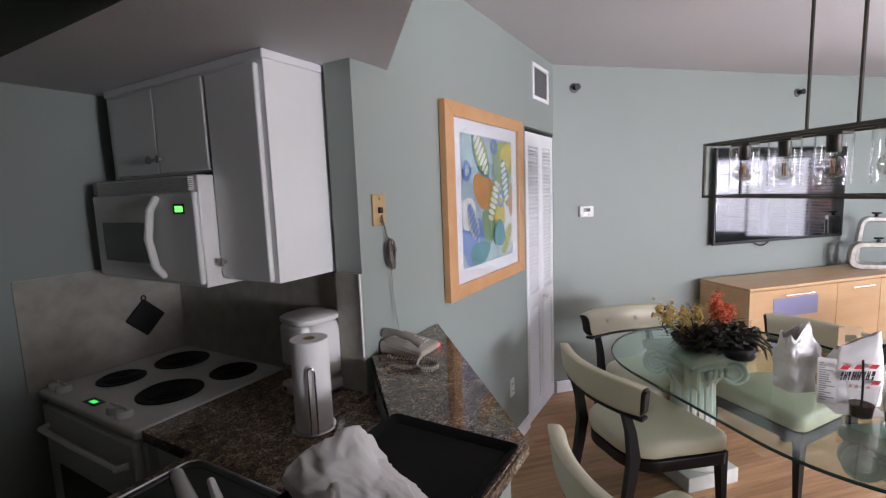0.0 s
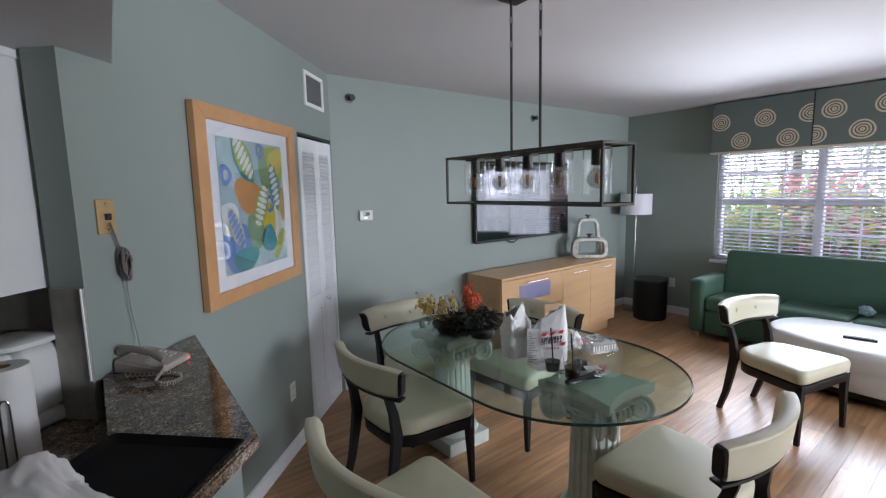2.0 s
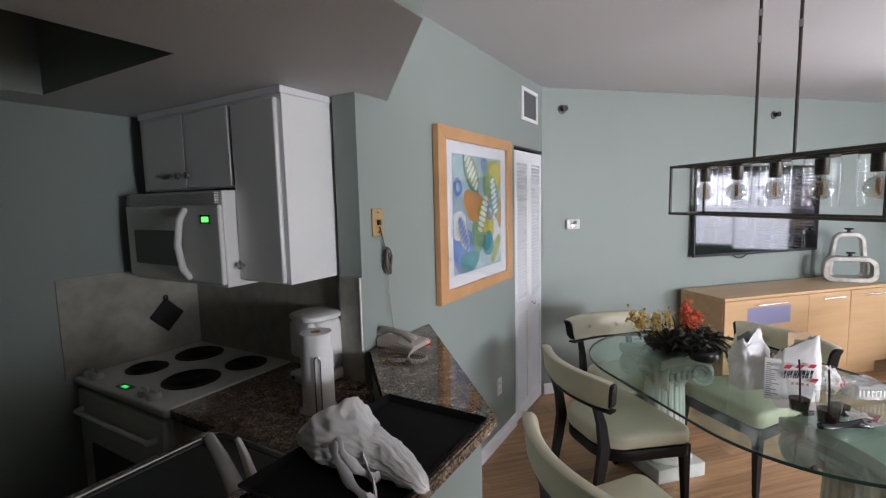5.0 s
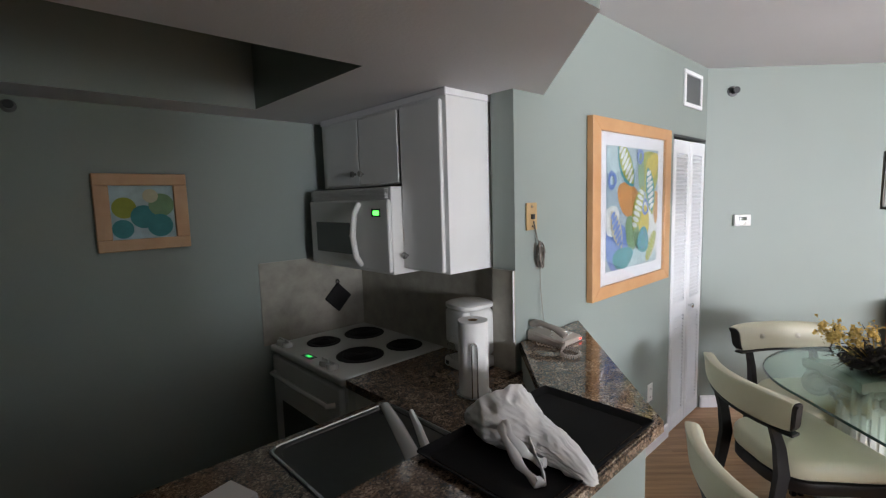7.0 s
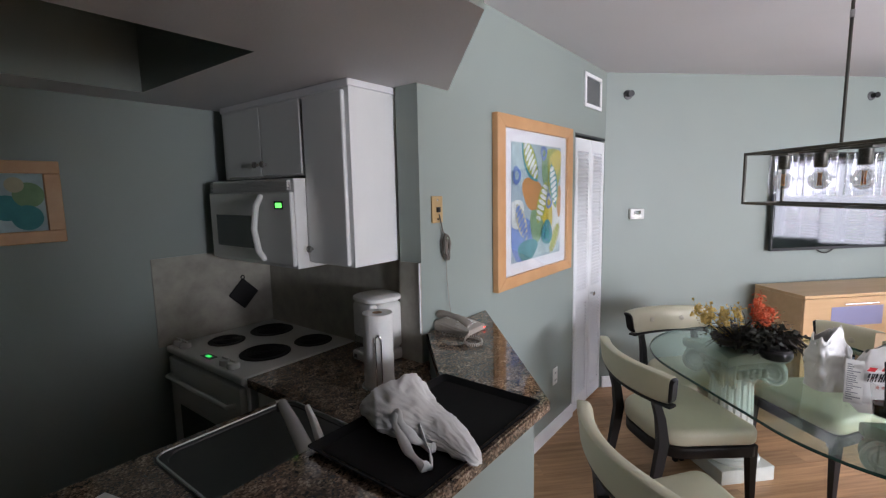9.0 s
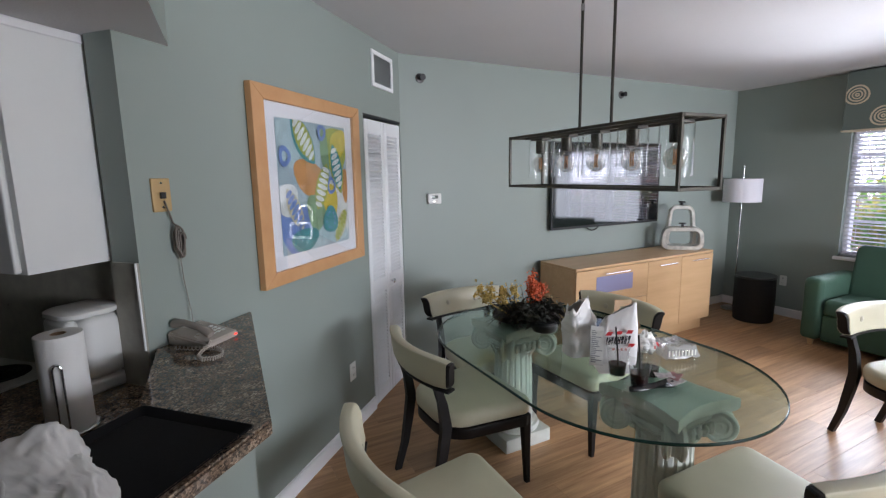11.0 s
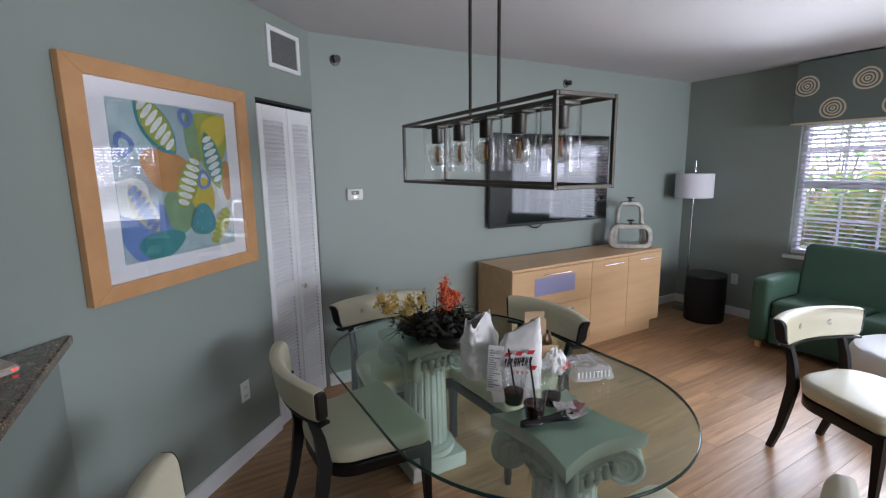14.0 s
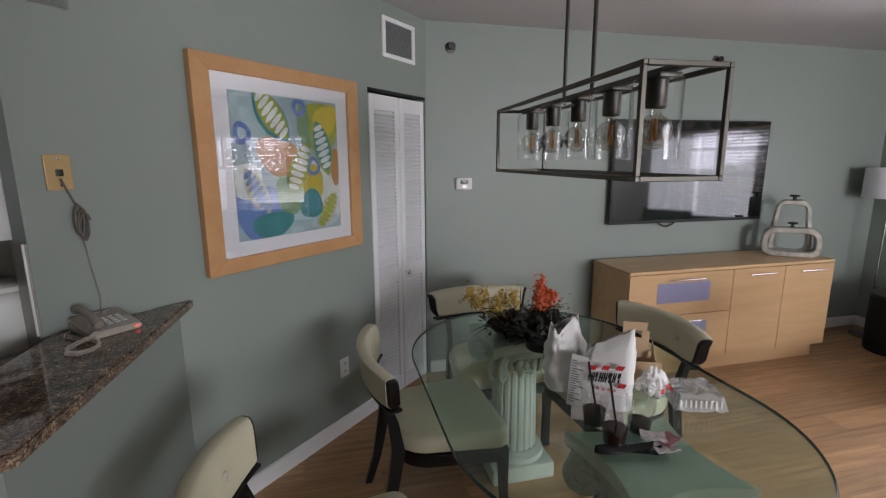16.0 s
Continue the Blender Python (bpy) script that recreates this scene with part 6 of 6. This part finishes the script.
part("core", bm, KRAFT, pt, "cardboard core")
bm = B()
arm = [(-0.052, -0.040, 0.009), (-0.052, -0.040, 0.20)] + [(-0.0445 - 0.0075 * math.cos(a), -0.0465 + 0.0065 * math.cos(a) * 1.0, 0.20 + 0.016 * math.sin(a)) for a in (math.pi * k / 8 for k in range(1, 8))] + [(-0.037, -0.053, 0.20), (-0.037, -0.053, 0.009)]
tube(bm, arm, 0.0028, 8)
part("wire_arm", bm, CHROME, pt, "looped wire arm")

ph = thing("desk_phone", K @ pose(0.048, -0.095, BAR) @ Matrix.Scale(0.84, 4), "beige desk telephone with coiled cord and red message light", "telephone")
bm = B()
loft(bm, [[(-0.09, -0.105, 0), (0.09, -0.105, 0), (0.09, 0.105, 0), (-0.09, 0.105, 0)], [(-0.09, -0.105, 0.022), (0.09, -0.105, 0.022), (0.09, 0.105, 0.05), (-0.09, 0.105, 0.05)], [(-0.084, -0.098, 0.028), (0.084, -0.098, 0.028), (0.084, 0.098, 0.056), (-0.084, 0.098, 0.056)]])
bmesh.ops.bevel(bm, geom=bm.edges[:], offset=0.005, segments=2, affect="EDGES")
part("base", bm, BEIGEPL, ph)
bm = B()
tube(bm, [(-0.058, -0.10, 0.052), (-0.058, -0.085, 0.062), (-0.058, -0.04, 0.078), (-0.058, 0.04, 0.092), (-0.058, 0.085, 0.086), (-0.058, 0.10, 0.078)], [0.017, 0.020, 0.014, 0.014, 0.020, 0.017], 14)
part("handset", bm, paint("taupe_handset", (0.30, 0.26, 0.225), 0.25, var=0.05), ph, "handset on its cradle")
for r in range(4):
    for c in range(3):
        bm = B()
        y, x = -0.06 + r * 0.022, -0.005 + c * 0.026
        z = 0.0335 + (y + 0.098) * 0.143
        box(bm, (x - 0.009, y - 0.007, z - 0.004), (x + 0.009, y + 0.007, z), 0.0015, 1)
        part("key", bm, WHITEPL, ph)
bm = B()
box(bm, (0.062, -0.1065, 0.010), (0.080, -0.1048, 0.017), 0.001, 1)
part("message_light", bm, glow("red_message_light", (1.0, 0.05, 0.03), 2.5), ph, "red message light")
cord = [Vector(p) for p in ((-0.132, 0.02, 0), (-0.12, -0.05, 0), (-0.10, -0.11, 0), (-0.09, -0.15, 0), (-0.105, -0.20, 0), (-0.14, -0.23, 0), (-0.18, -0.225, 0), (-0.20, -0.19, 0), (-0.185, -0.155, 0.004), (-0.15, -0.14, 0.01), (-0.10, -0.125, 0.014), (-0.075, -0.108, 0.02))]
pts, n = [], (len(cord) - 1) * 26
for k in range(n):
    f = k / 26
    q = int(f)
    c, a = cord[q].lerp(cord[q + 1], f - q), k * 0.95
    pts.append(c + Vector((0.0075 * math.cos(a), 0.0075 * math.cos(a) * 0.4, 0.0098 + 0.0075 * math.sin(a))))
bm = B()
tube(bm, pts, 0.0024, 5)
part("coiled_cord", bm, BEIGEPL, ph, "coiled cord")

ty = thing("serving_tray", K @ pose(-0.685, -0.535, BAR), "black rectangular tray with raised rim on the bar", "tray")
TRAYBLACK = paint("matt_black_tray", (0.006, 0.0055, 0.006), 0.75, var=0.2)
TRAYBLACK.node_tree.nodes["Principled BSDF"].inputs["Specular IOR Level"].default_value = 0.2
bm = B()
loft(bm, [rr(0.245, 0.150, 0.012, 0.0), rr(0.246, 0.151, 0.012, 0.002), rr(0.243, 0.148, 0.012, 0.0025)])
part("pan", bm, TRAYBLACK, ty)
bm = B()
loft(bm, [rr(0.2465, 0.1515, 0.012, 0.0), rr(0.268, 0.172, 0.014, 0.016), rr(0.271, 0.175, 0.014, 0.015), rr(0.2475, 0.1525, 0.012, 0.0)], False)
part("rim", bm, TRAYBLACK, ty, "raised flared rim")

# plastic shopping bag lying over the tray
def along(table, s):
    for (a, va), (b, vb) in zip(table, table[1:]):
        if s <= b:
            return va + (vb - va) * (s - a) / (b - a)
    return table[-1][1]


pb = thing("shopping_bag", K @ pose(0, 0, BAR + 0.003), "crumpled white plastic shopping bag lying on the tray", "bag")
WIDE = ((-0.05, 0.03), (0.0, 0.078), (0.12, 0.09), (0.3, 0.085), (0.5, 0.066), (0.7, 0.05), (0.9, 0.036), (0.97, 0.026), (1.0, 0.012))
TALL = ((-0.05, 0.05), (0.0, 0.085), (0.12, 0.118), (0.3, 0.10), (0.5, 0.075), (0.75, 0.052), (0.93, 0.032), (1.0, 0.012))
MIDU = ((-0.05, -0.705), (0.0, -0.703), (0.3, -0.735), (0.6, -0.728), (1.0, -0.762))
bm, rings = B(), []
for j in range(64):
    s = -0.05 + 1.05 * j / 63
    w, h, u0, v0 = along(WIDE, s), along(TALL, s), along(MIDU, s), -0.40 - 0.325 * s
    ring = []
    for k in range(96):
        a = 2 * math.pi * k / 96
        c, sn = math.cos(a), math.sin(a)
        fold = noise.noise(Vector((c * 0.9, sn * 0.9, s * 1.8 + 5))) * 0.20
        for sharp, f in ((0.07, 2.6), (0.04, 6.0), (0.022, 13.0)):
            fold += sharp * (1 - 2.4 * abs(noise.noise(Vector((c * f + s * 5, sn * f - s * 4, s * f * 0.9 + f)))))
        r = 0.86 + fold
        z = h * (0.42 + 0.58 * sn * r) + 0.07 * max(0.0, c) * max(0.0, sn) * max(0.0, 1 - s / 0.3)
        ring.append((u0 + w * c * r + 0.006 * noise.noise(Vector((s * 14, sn * 2, 4))), v0 - 0.05 * c * w / 0.09 * (1 - s) + 0.008 * noise.noise(Vector((c * 2, sn * 2, s * 6))), max(0.0, z)))
    rings.append(ring)
loft(bm, rings)
part("bag_body", bm, FILM, pb, "", None, 70)
for path in ([(-0.79, -0.49, 0.07), (-0.825, -0.53, 0.06), (-0.845, -0.59, 0.025), (-0.852, -0.640, 0.008), (-0.838, -0.652, 0.008), (-0.805, -0.62, 0.012), (-0.778, -0.57, 0.04), (-0.752, -0.54, 0.06)], [(-0.79, -0.50, 0.075), (-0.808, -0.535, 0.06), (-0.806, -0.575, 0.03), (-0.788, -0.61, 0.012), (-0.765, -0.617, 0.009)]):
    fine = []
    for k in range(len(path) - 1):
        for q in range(5):
            fine.append(Vector(path[k]).lerp(Vector(path[k + 1]), q / 5) + Vector((0, 0.003, 0.003)) * noise.noise(Vector((k * 0.9, q * 0.7, len(path)))))
    bm = B()
    tube(bm, fine, [0.010 + 0.003 * math.sin(k * 0.9) for k in range(len(fine))], 10, True, 0.3)
    part("handle_loop", bm, FILM, pb, "limp bag handle")

sq = thing("dish_cloth", K @ pose(-1.30, -0.02, COUNTER, 0, 0, 15), "folded white dish cloth beside the sink", "cloth")
bm = B()
for k in range(3):
    box(bm, (-0.07 + 0.003 * k, -0.06, 0.009 * k), (0.07 - 0.002 * k, 0.06 - 0.004 * k, 0.009 * k + 0.0088), 0.004, 2)
part("cloth", bm, PAPER, sq)

# ---- floor planks, shared meshes ----
rnd = random.Random(11)
plank_data = {}


def plank_mesh(length):
    key = round(length, 2)
    if key not in plank_data:
        bm = B()
        box(bm, (0, 0.0004, -0.006), (key - 0.0007, 0.1496, 0.0), 0.0007, 1)
        plank_data[key] = mesh_of("plank", bm, PLANK, 0)
    return plank_data[key]


row, y = 0, -5.75
while y < NORTH + 0.02:
    # each row begins at the added wall, the kitchen's side wall or the slanted wall
    if y < -1.45:
        x = 1.5
    elif y < 1.75:
        x = max(-2.9, 0.235 + ((y - 1.763) * 0.714 - 1.25) / 0.70)
    else:
        x = 0.18 + (y - 1.763) / 0.98
    x, ln = round(x, 1), max(0.2, round(1.2 - row * 0.47 % 1.2, 1))
    while x < EAST:
        part("plank", plank_mesh(min(ln, max(0.2, round(EAST + 0.1 - x, 1)))), None, floor, "", pose(x, y, 0))
        x, ln = x + ln, 1.2
    row += 1
    y += 0.15
